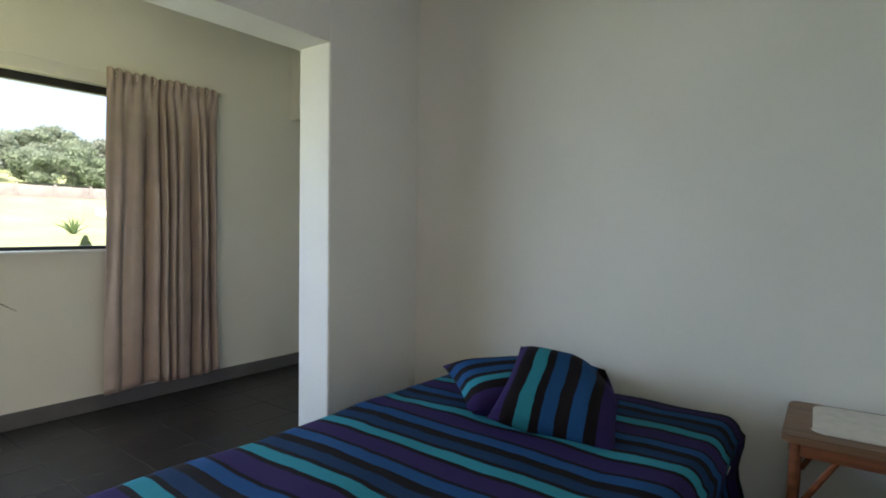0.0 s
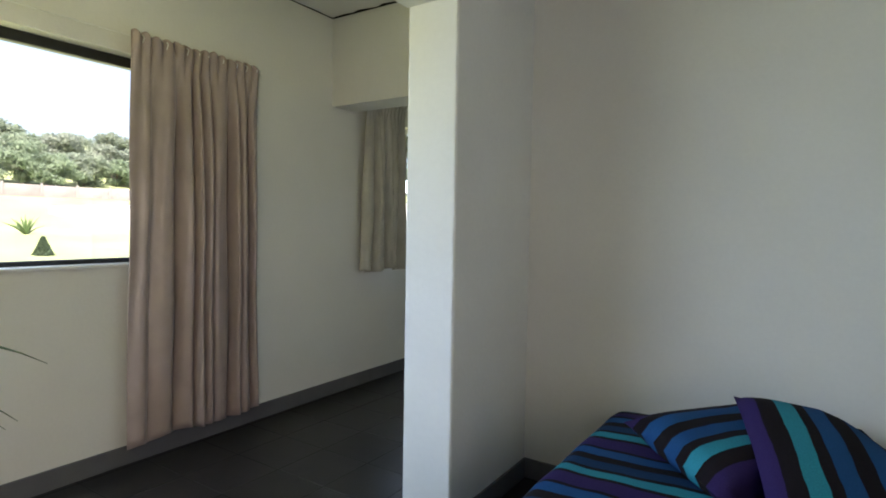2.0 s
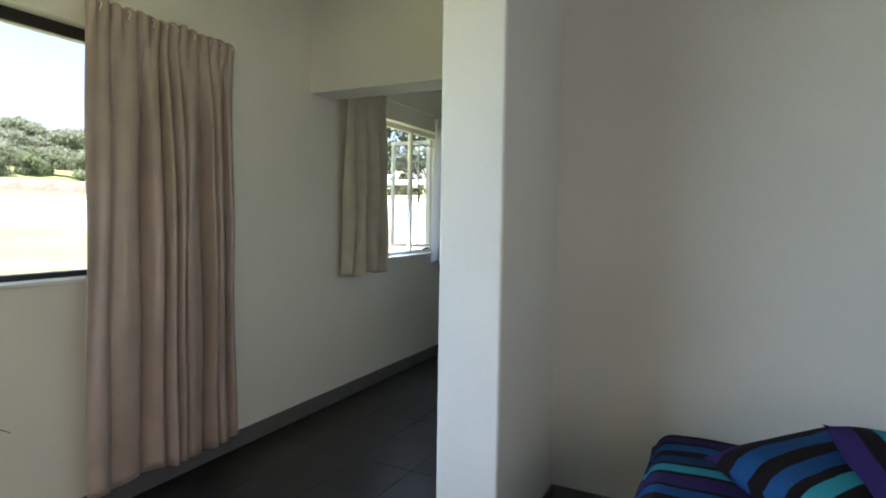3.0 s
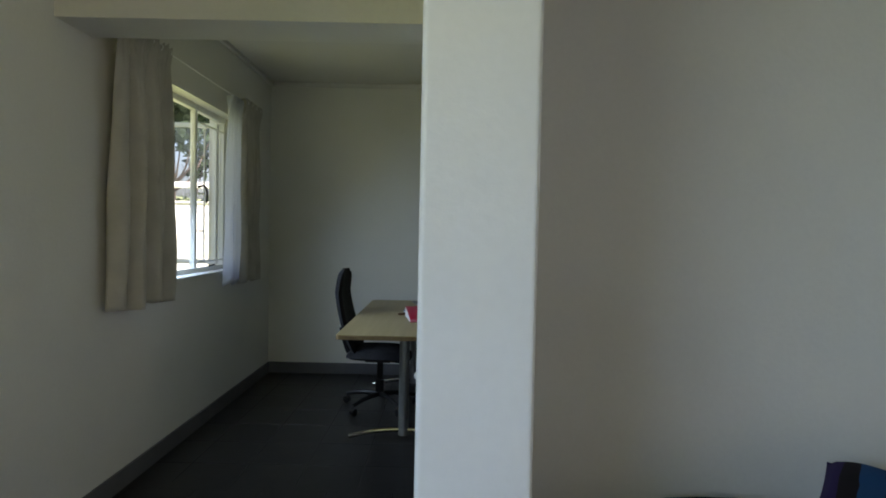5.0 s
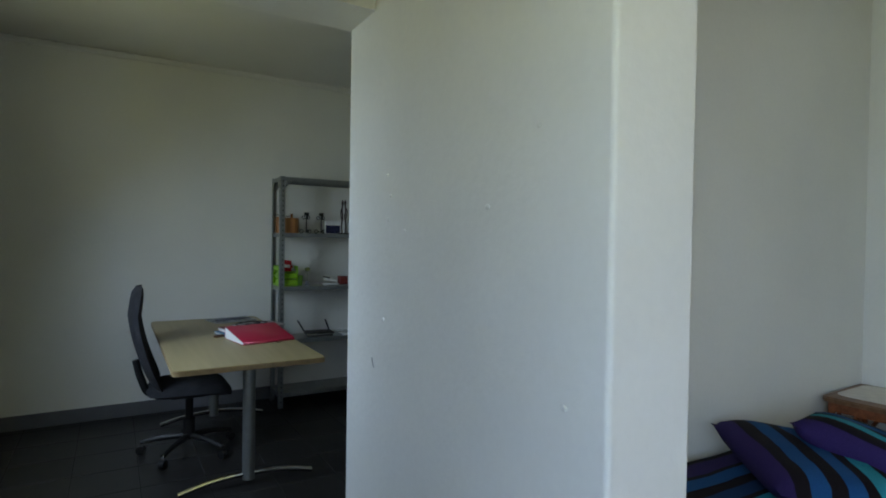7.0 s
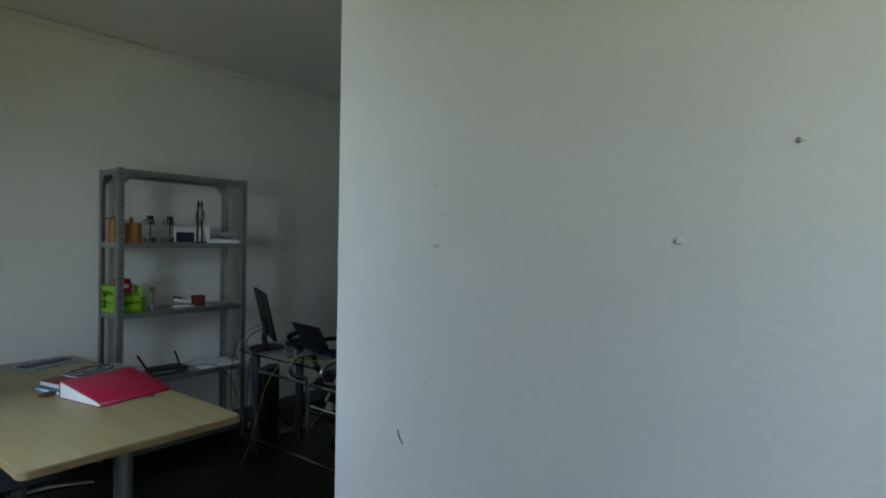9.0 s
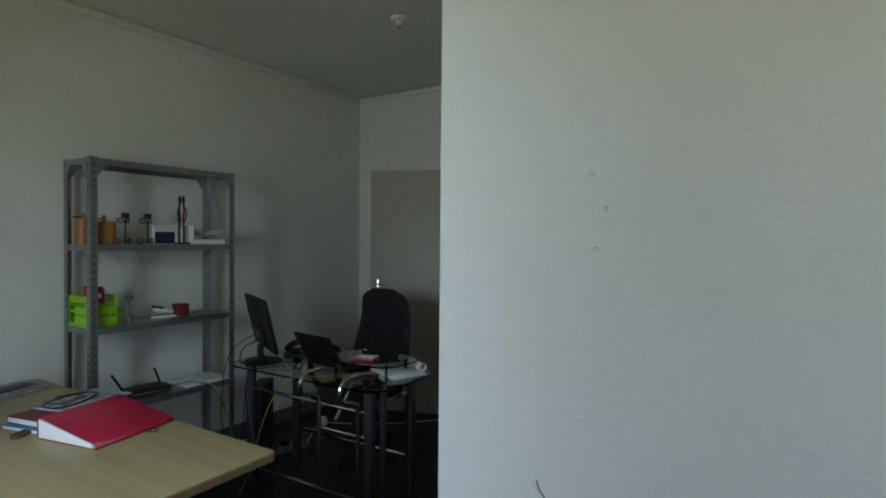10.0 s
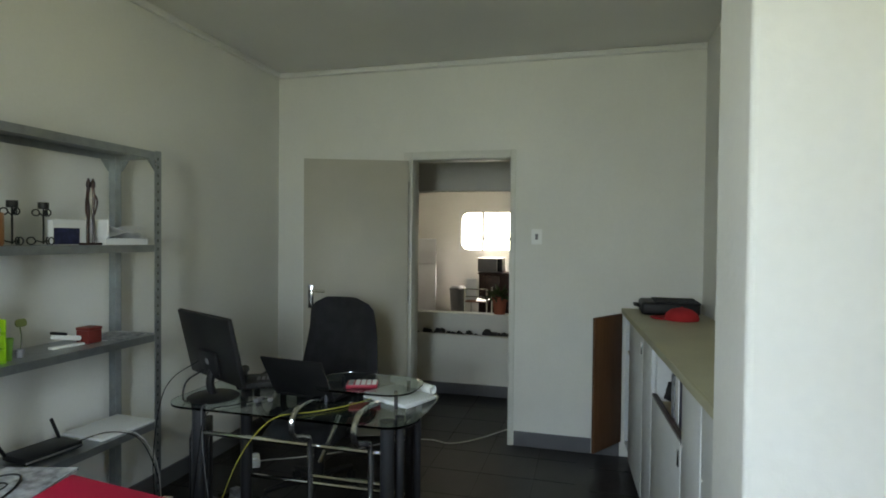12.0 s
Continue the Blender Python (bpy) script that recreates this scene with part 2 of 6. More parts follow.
def wall(name, axis, p0, p1, u0, u1, z0, z1, holes, material):
    """A wall of thickness p0..p1 across axis, with openings (ua, ub, za, zb) right through it."""
    us = sorted({u0, u1, *[h[0] for h in holes], *[h[1] for h in holes]})
    zs = sorted({z0, z1, *[h[2] for h in holes], *[h[3] for h in holes]})
    solid = {}
    for i in range(len(us) - 1):
        for j in range(len(zs) - 1):
            cu, cz = (us[i] + us[i + 1]) / 2, (zs[j] + zs[j + 1]) / 2
            solid[i, j] = not any(h[0] < cu < h[1] and h[2] < cz < h[3] for h in holes)
    bm = bmesh.new()
    cache = {}

    def v(p, u, z):
        k = (round(p, 4), round(u, 4), round(z, 4))
        if k not in cache:
            cache[k] = bm.verts.new((p, u, z) if axis == 'x' else (u, p, z))
        return cache[k]
    for (i, j), s in solid.items():
        if not s:
            continue
        a, b, c, d = us[i], us[i + 1], zs[j], zs[j + 1]
        bm.faces.new((v(p0, a, c), v(p0, b, c), v(p0, b, d), v(p0, a, d)))
        bm.faces.new((v(p1, a, c), v(p1, b, c), v(p1, b, d), v(p1, a, d)))
        for (di, dj), q in (((-1, 0), ((a, c), (a, d))), ((1, 0), ((b, c), (b, d))), ((0, -1), ((a, c), (b, c))), ((0, 1), ((a, d), (b, d)))):
            if not solid.get((i + di, j + dj), False):
                (ua, za), (ub, zb) = q
                bm.faces.new((v(p0, ua, za), v(p0, ub, zb), v(p1, ub, zb), v(p1, ua, za)))
    bmesh.ops.recalc_face_normals(bm, faces=bm.faces)
    ob = part(name, bm, material, smooth=False)
    return tagged(ob, kind="structure", category="wall")


def structure(name, bm, material, label, category, smooth=False):
    return tagged(part(name, bm, material, smooth=smooth), label, category, kind="structure")


# ---- materials ----
M_wall = mat("wall_paint", (0.78, 0.77, 0.72), 0.75, var=0.03, scale=1.2, bump=0.22, bscale=55)
M_stub = mat("wall_paint_plaster", (0.80, 0.80, 0.77), 0.7, var=0.03, scale=1.5, bump=0.35, bscale=38)
M_ceil = mat("ceiling_board", (0.74, 0.73, 0.70), 0.85, var=0.04, scale=0.8, bump=0.05)
M_tile = mat("dark_floor_tile", (0.021, 0.019, 0.0185), 0.34, var=0.14, scale=5, bump=0.12, bscale=45, rand=0.12, spec=0.28)
M_grout = mat("grey_grout", (0.036, 0.032, 0.030), 0.9, var=0.35, scale=4, bump=0.3)
M_skirt = mat("grey_skirting", (0.135, 0.135, 0.145), 0.5, var=0.08, scale=4, bump=0.05)
M_void = mat("roof_void", (0.012, 0.011, 0.010), 0.95, bump=0)
M_cur = mat("beige_satin", (0.40, 0.317, 0.292), 0.32, var=0.07, scale=6, bump=0.12, bscale=300)
M_cur2 = mat("grey_beige_cotton", (0.52, 0.495, 0.43), 0.8, var=0.08, scale=6, bump=0.2, bscale=260)
# bluish near-white: the daylight on this curtain is put into its colour
M_cur3 = foliage("daylit_cotton", (0.84, 0.85, 0.90), 0.0, 0.0, 0.75)
M_alu = mat("dark_bronze_frame", (0.035, 0.036, 0.038), 0.4, metal=0.3, bump=0.03)
M_white = mat("white_enamel", (0.80, 0.80, 0.77), 0.45, var=0.03, bump=0.04)
M_switch = mat("white_switch_plastic", (0.88, 0.88, 0.86), 0.35, var=0.01, bump=0)
M_jamb = mat("white_door_frame_paint", (0.70, 0.69, 0.63), 0.5, var=0.03, scale=3, bump=0.05)
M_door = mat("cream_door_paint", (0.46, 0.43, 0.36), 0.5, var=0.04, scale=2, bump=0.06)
M_steel = mat("chrome", (0.62, 0.62, 0.62), 0.16, metal=1.0, var=0.03, bump=0.02)
M_galv = mat("galvanised_steel", (0.37, 0.39, 0.39), 0.40, metal=0.85, var=0.06, scale=22, bump=0.05)
M_dark = mat("dark_hole", (0.07, 0.07, 0.07), 0.9, bump=0)
M_black = mat("black_plastic", (0.011, 0.011, 0.012), 0.48, var=0.12, bump=0.08, spec=0.35)
M_fabric = mat("black_upholstery", (0.015, 0.015, 0.019), 0.9, var=0.2, scale=14, bump=0.4, bscale=260)
M_desk = wood("beech_laminate", (0.33, 0.255, 0.12), (0.385, 0.305, 0.155), axis=1, rough=0.38, rings=5)
M_edge = wood("desk_edging", (0.25, 0.17, 0.08), (0.32, 0.22, 0.11), axis=1)
M_brown = wood("hardboard", (0.115, 0.048, 0.018), (0.145, 0.062, 0.025), axis=2, rough=0.6)
M_table = wood("oiled_wood", (0.15, 0.042, 0.014), (0.26, 0.080, 0.028), axis=0, rough=0.4)
M_tabtop = wood("worn_wood", (0.13, 0.062, 0.028), (0.21, 0.108, 0.052), axis=0, rough=0.45)
M_cloth = mat("lace_cloth", (0.72, 0.68, 0.62), 0.9, var=0.06, scale=20, bump=0.5, bscale=180)
M_cab = mat("pale_cabinet_paint", (0.70, 0.71, 0.70), 0.5, var=0.04, scale=3, bump=0.06)
M_cabtop = mat("yellowed_worktop", (0.44, 0.41, 0.27), 0.5, var=0.06, scale=3, bump=0.05)
M_red = mat("red_binder_plastic", (0.33, 0.006, 0.032), 0.4, var=0.05, bump=0.1, bscale=180)
M_paper = mat("white_paper", (0.78, 0.78, 0.77), 0.8, var=0.03, bump=0.05)
M_greyp = mat("printed_grey_paper", (0.42, 0.43, 0.46), 0.7, var=0.3, scale=30, bump=0.0)
M_navy = mat("navy_cover", (0.03, 0.035, 0.10), 0.45, var=0.3, scale=30, bump=0)
M_blue = mat("blue_cover", (0.05, 0.22, 0.42), 0.5, var=0.1, bump=0)
M_lime = mat("lime_plastic", (0.30, 0.62, 0.02), 0.35, var=0.04, bump=0.03)
M_orange = wood("orange_wood", (0.33, 0.13, 0.035), (0.47, 0.21, 0.06), axis=2)
M_carved = mat("carved_dark_wood", (0.045, 0.015, 0.010), 0.4, var=0.3, scale=30, bump=0.3)
M_iron = mat("black_iron", (0.03, 0.03, 0.03), 0.5, metal=0.6, bump=0.1)
M_maroon = mat("maroon_box", (0.17, 0.022, 0.018), 0.5, var=0.08, bump=0.1)
M_grey = mat("grey_plastic", (0.20, 0.20, 0.21), 0.45, var=0.05, bump=0.04)
M_gunmetal = mat("gunmetal_post", (0.09, 0.09, 0.10), 0.35, metal=0.7, bump=0.03)
M_yellowc = mat("yellow_cable", (0.50, 0.46, 0.06), 0.5, bump=0)
M_whitec = mat("white_cable", (0.62, 0.60, 0.56), 0.5, bump=0)
M_redcloth = mat("red_cloth", (0.48, 0.015, 0.02), 0.85, var=0.08, scale=12, bump=0.3, bscale=240)
M_stone = mat("dark_pebble", (0.045, 0.042, 0.04), 0.7, var=0.3, scale=14, bump=0.4, rand=0.4)
M_terra = mat("terracotta", (0.36, 0.10, 0.05), 0.8, var=0.1, bump=0.2)
M_leaf = mat("house_plant_leaf", (0.05, 0.095, 0.022), 0.5, var=0.2, scale=10, bump=0.1)
M_fridge = mat("fridge_white", (0.82, 0.83, 0.88), 0.35, var=0.02, bump=0.03)
M_lawn = mat("dry_lawn", (0.21, 0.265, 0.095), 0.95, var=0.22, scale=0.35, bump=0.6, bscale=30, col2=(0.28, 0.30, 0.14))
M_bark = mat("bark", (0.13, 0.10, 0.08), 0.95, var=0.25, scale=6, bump=0.6)
M_foliage = foliage("olive_foliage", (0.24, 0.295, 0.21), 0.25, 0.15, 0.6)
M_foliage2 = foliage("dark_conifer", (0.065, 0.100, 0.050), 0.12)
M_fence = mat("precast_concrete", (0.215, 0.200, 0.185), 0.9, var=0.12, scale=3, bump=0.4, rand=0.1)
M_bwall = mat("white_boundary_wall", (0.78, 0.76, 0.70), 0.85, var=0.05, bump=0.2)
M_glass = glass("window_glass")
M_dglass = glass("green_tinted_glass", (0.80, 0.92, 0.88))
PUR, BLK, BLU, TEA, NAV = (0.028, 0.017, 0.088), (0.011, 0.008, 0.010), (0.011, 0.066, 0.19), (0.019, 0.22, 0.29), (0.009, 0.034, 0.095)
BANDS = [(2, TEA), (0.8, BLK), (2, NAV), (1.6, BLK), (2, BLU), (0.6, BLK), (3, PUR), (0.8, BLK)]
CUSH = [(2.4, PUR), (1.6, BLK), (2.2, BLU), (2.0, BLK), (2.2, BLU), (1.4, BLK), (2.0, TEA), (2.0, BLK), (2.4, PUR)]
M_spread = striped("striped_bedspread", BANDS, 0.388, axis=1, shift=0.441)
M_cush = striped("striped_cushion", CUSH[::-1], 0.50, axis=0, shift=0.5)
M_cush2 = striped("striped_cushion_two", CUSH, 0.50, axis=0, shift=0.5)

# ---- large structure ----
X_BACK = -2.2          # wall behind the walker
Y_BED, Y_CABW = 4.25, 4.47
Y_OFF = 7.60           # office back wall
X_DOOR = 4.445
X_RIGHT = 4.54
SX0, SX1, SY0, SY1 = 1.60, 1.866, 3.50, 4.92
Z_C1, Z_C2 = 2.91, 2.77

wall("wall_west", 'x', -0.22, 0.0, X_BACK - 0.2, Y_OFF + 0.2, -0.3, 2.914,
     [(0.20, 3.30, 1.11, 2.25), (5.24, 6.74, 1.05, 2.24)], M_wall)
stub_wall = wall("wall_stub", 'x', SX0, SX1, SY0, SY1, -0.05, 3.0, [], M_stub)
rounding = stub_wall.modifiers.new("worn_edges", 'BEVEL')
rounding.width, rounding.segments = 0.013, 4
for v in stub_wall.data.vertices:
    if v.co.x < SX0 + 0.01 and v.co.y < SY0 + 0.01:
        v.co.x += 0.006
wall("wall_header", 'x', SX0, SX1, X_BACK, SY0, 2.30, 3.0, [], M_stub)
wall("wall_bed", 'y', Y_BED, Y_CABW, SX1, 5.7, -0.05, 3.0, [], M_wall)
wall("wall_beam", 'y', 4.665, SY1 - 0.003, 0.0, SX0, 2.25, 2.914, [], M_wall)
# Added strips above the walls; their near-black colour gives the ceiling joint its darkness.
wall("wall_void_lining", 'x', -0.22, -0.12, X_BACK - 0.2, Y_OFF + 0.2, 2.914, 3.0, [], M_void)
wall("wall_void_lining_beam", 'y', 4.80, SY1 - 0.003, -0.12, SX0, 2.914, 3.0, [], M_void)
wall("wall_office_back", 'y', Y_OFF, Y_OFF + 0.2, 0.0, X_DOOR, -0.05, 3.0, [], M_wall)
wall("wall_bedroom_right", 'x', X_RIGHT, X_RIGHT + 0.15, X_BACK, Y_BED, -0.05, 3.0, [(-1.55, 0.35, 0.02, 2.08)], M_wall)
wall("wall_bedroom_back", 'y', X_BACK - 0.2, X_BACK, 0.0, X_RIGHT + 0.15, -0.05, 3.0, [], M_wall)
wall("wall_door", 'x', X_DOOR, X_DOOR + 0.14, Y_CABW, 9.0, -0.05, 3.0, [(5.72, 6.50, -0.05, 2.08)], M_wall)
# passage and kitchen beyond the door
wall("wall_hatch", 'x', 5.95, 6.10, 4.2, 9.0, -0.05, 3.0, [(4.9, 6.95, 0.72, 1.96)], M_wall)
wall("wall_passage_end", 'y', 9.0, 9.2, X_DOOR, 11.7, -0.05, 3.0, [], M_wall)
wall("wall_passage_near", 'y', 4.0, 4.2, 5.7, 11.7, -0.05, 3.0, [], M_wall)
wall("wall_kitchen", 'x', 11.5, 11.7, 4.2, 9.0, -0.05, 3.0, [(6.45, 7.76, 1.20, 2.06)], M_wall)

# ceilings: the bedroom board stops short of the walls in one corner, with a ragged edge
edge = [(-0.02, X_BACK), (SX0, X_BACK), (SX0, 4.665), (0.95, 4.662)]
rng = random.Random(5)
for i in range(12):
    edge.append((0.90 - i * 0.075, 4.650 - rng.random() * 0.014 - 0.007 * (i % 3)))
for i in range(9):
    edge.append((0.014 + rng.random() * 0.014, 4.640 - i * 0.075))
edge.append((-0.02, 3.985))
structure("ceiling_bedroom", slab(edge, Z_C1 + 0.004, Z_C1 + 0.018), M_ceil, "off-white ceiling board with a ragged open joint", "ceiling")
structure("ceiling_alcove", bx(SX1, X_RIGHT, X_BACK, Y_BED, Z_C1, Z_C1 + 0.02), M_ceil, "plain off-white ceiling over the bed", "ceiling")
structure("ceiling_office", bx(0.0, X_DOOR, SY1, Y_OFF, Z_C2, Z_C2 + 0.02), M_ceil, "off-white ceiling board of the office", "ceiling")
structure("ceiling_office_side", bx(SX1, X_DOOR, Y_CABW, SY1, Z_C2, Z_C2 + 0.02), M_ceil, "off-white ceiling board above the cabinets", "ceiling")
structure("ceiling_passage", bx(X_DOOR + 0.14, 11.5, 4.2, 9.0, 2.6, 2.62), M_ceil, "plain ceiling of passage and kitchen", "ceiling")
# Unseen slab, added only to block sun and sky from above.
structure("roof", bx(-0.7, 12.2, X_BACK - 0.7, 9.7, 3.0, 3.1), M_void, "unseen flat slab over the house, added to keep the sun out", "roof")

def cornice(name, x0, x1, y0, y1):
    structure(name, bx(x0, x1, y0, y1, Z_C2 - 0.045, Z_C2 - 0.0005, 0.012, 3), M_ceil, "narrow painted ceiling cornice", "trim")


cornice("trim_office_back", 0.03, X_DOOR - 0.03, Y_OFF - 0.03, Y_OFF)
cornice("trim_door_wall", X_DOOR - 0.03, X_DOOR, Y_CABW, Y_OFF)
cornice("trim_office_west", 0.0, 0.03, SY1, Y_OFF)


def skirting(name, x0, x1, y0, y1):
    structure(name, bx(x0, x1, y0, y1, 0.0, 0.105, 0.003), M_skirt, "dark grey tile skirting", "baseboard")


skirting("baseboard_west", 0.0, 0.013, X_BACK, Y_OFF)
skirting("baseboard_office_back", 0.013, X_DOOR, Y_OFF - 0.013, Y_OFF)
skirting("baseboard_door_wall", X_DOOR - 0.013, X_DOOR, 4.98, 5.70)
skirting("baseboard_door_wall_left", X_DOOR - 0.013, X_DOOR, 6.56, Y_OFF - 0.013)
skirting("baseboard_stub_bed", SX1, SX1 + 0.013, SY0, Y_BED)
skirting("baseboard_bed_wall", SX1 + 0.013, X_RIGHT, Y_BED - 0.013, Y_BED)
skirting("baseboard_passage", 5.587, 5.6, 4.2, 9.0)


# ---- windows ----
def window_one():
    w = tagged(new("window_1"), "wide window with a dark bronze aluminium frame", "window", kind="structure")
    y0, y1, z0, z1, x0, x1 = 0.20, 3.30, 1.11, 2.25, -0.15, -0.09
    bm = bmesh.new()
    box(bm, x0, x1, y0, y1, z1 - 0.055, z1, 0.004)
    box(bm, x0, x1, y0, y1, z0, z0 + 0.028, 0.004)
    box(bm, x0, x1, y0, y0 + 0.04, z0 + 0.028, z1 - 0.055, 0.004)
    box(bm, x0, x1, y1 - 0.04, y1, z0 + 0.028, z1 - 0.055, 0.004)
    part("window_frame", bm, M_alu, w)
    for y in (1.30, 2.50):
        part("mullion", bx(x0 + 0.01, x1 - 0.01, y - 0.016, y + 0.016, z0 + 0.028, z1 - 0.055, 0.003), M_alu, w)
    for a, b in ((y0 + 0.04, 1.284), (1.316, 2.484), (2.516, y1 - 0.04)):
        p = part("pane", bx(-0.123, -0.119, a, b, z0 + 0.028, z1 - 0.055), M_glass, w, smooth=False)
        p.visible_shadow = False
    part("window_sill", bx(-0.089, 0.012, y0, y1, z0 - 0.014, z0 + 0.004, 0.004), M_white, w)


def window_two():
    w = tagged(new("window_2"), "white steel window with an open casement and thin bars", "window", kind="structure")
    y0, y1, z0, z1, x0, x1 = 5.24, 6.74, 1.05, 2.24, -0.13, -0.09
    bm = bmesh.new()
    box(bm, x0, x1, y0, y1, z1 - 0.04, z1, 0.004)
    box(bm, x0, x1, y0, y1, z0, z0 + 0.035, 0.004)
    box(bm, x0, x1, y0, y0 + 0.035, z0 + 0.035, z1 - 0.04, 0.004)
    box(bm, x0, x1, y1 - 0.035, y1, z0 + 0.035, z1 - 0.04, 0.004)
    part("window_frame", bm, M_white, w)
    for y in (5.72, 6.22):
        part("mullion", bx(x0, x1, y - 0.018, y + 0.018, z0 + 0.035, z1 - 0.04, 0.004), M_white, w)
    for a, b in ((5.275, 5.702), (5.738, 6.202)):
        p = part("pane", bx(-0.112, -0.108, a, b, z0 + 0.035, z1 - 0.04), M_glass, w, smooth=False)
        p.visible_shadow = False
    part("window_sill", bx(-0.089, 0.015, y0, y1, z0 - 0.012, z0 + 0.006, 0.004), M_white, w)
    # casement swung outwards about its far edge
    ang = radians(86)
    sash = new("casement")
    sash.parent = w
    sash.matrix_world = pose(-0.14, 6.70, 0, 0, 0, 0) @ pose(0, 0, 0, 0, 0, -math.degrees(ang))
    bm = bmesh.new()
    L, a, b = 0.46, z0 + 0.04, z1 - 0.045
    box(bm, -0.015, 0.015, -L, 0, a, a + 0.035, 0.003)
    box(bm, -0.015, 0.015, -L, 0, b - 0.035, b, 0.003)
    box(bm, -0.015, 0.015, -L, -L + 0.035, a + 0.035, b - 0.035, 0.003)
    box(bm, -0.015, 0.015, -0.035, 0, a + 0.035, b - 0.035, 0.003)
    part("sash_frame", bm, M_white, sash)
    p = part("pane", bx(-0.002, 0.002, -L + 0.035, -0.035, a + 0.035, b - 0.035), M_glass, sash, smooth=False)
    p.visible_shadow = False
    # thin bars inside the casement opening
    bars = ((2.12, 6.24, 6.70), (1.13, 6.24, 6.70))
    for z, a, b in bars:
        part("bar", tb([(-0.085, a, z), (-0.085, b, z)], 0.007, 6, False), M_white, w)
    for y in (6.34, 6.62):
        part("bar", tb([(-0.085, y, 1.13), (-0.085, y, 2.12)], 0.007, 6, False), M_white, w)
    for z in (1.35, 1.62, 1.88):
        part("bar", tb([(-0.085, 6.24, z), (-0.085, 6.34, z)], 0.006, 6, False), M_white, w)
    part("handle", tb([(-0.08, 6.225, 1.66), (-0.04, 6.235, 1.67), (-0.03, 6.26, 1.63), (-0.035, 6.265, 1.55)], 0.008, 8), M_iron, w, "dark iron casement handle")
    part("stay", tb([(-0.09, 6.45, 1.09), (-0.12, 6.62, 1.09)], 0.007, 6, False), M_iron, w, "iron window stay")


def window_kitchen():
    w = tagged(new("window_3"), "white kitchen window with rounded corners", "window", kind="structure")
    y0, y1, z0, z1 = 6.45, 7.76, 1.20, 2.06

    def ring(x0, x1):
        bm = bmesh.new()
        outs = [[], []]
        rr = round_rect(y0 + 0.05, y1 - 0.05, z0 + 0.05, z1 - 0.05, 0.16, 9)
        oo = round_rect(y0, y1, z0, z1, 0.002, 9)
        for k, x in enumerate((x0, x1)):
            outs[k] = ([bm.verts.new((x, *p)) for p in oo], [bm.verts.new((x, *p)) for p in rr])
        n = len(rr)
        for i in range(n):
            j = (i + 1) % n
            for k in (0, 1):
                o, r = outs[k]
                bm.faces.new((o[i], o[j], r[j], r[i]))
            bm.faces.new((outs[0][1][i], outs[0][1][j], outs[1][1][j], outs[1][1][i]))
        bmesh.ops.recalc_face_normals(bm, faces=bm.faces)
        return bm
    part("window_frame", ring(11.50 - 0.004, 11.56), M_white, w, smooth=False)
    part("mullion", bx(11.50, 11.55, 7.245, 7.295, z0 + 0.05, z1 - 0.05), M_white, w)
    part("transom", bx(11.50, 11.55, y0 + 0.05, 7.245, 1.455, 1.50), M_white, w)
    p = part("pane", bx(11.57, 11.574, y0, y1, z0, z1), M_glass, w, smooth=False)
    p.visible_shadow = False


window_one()
window_two()
window_kitchen()


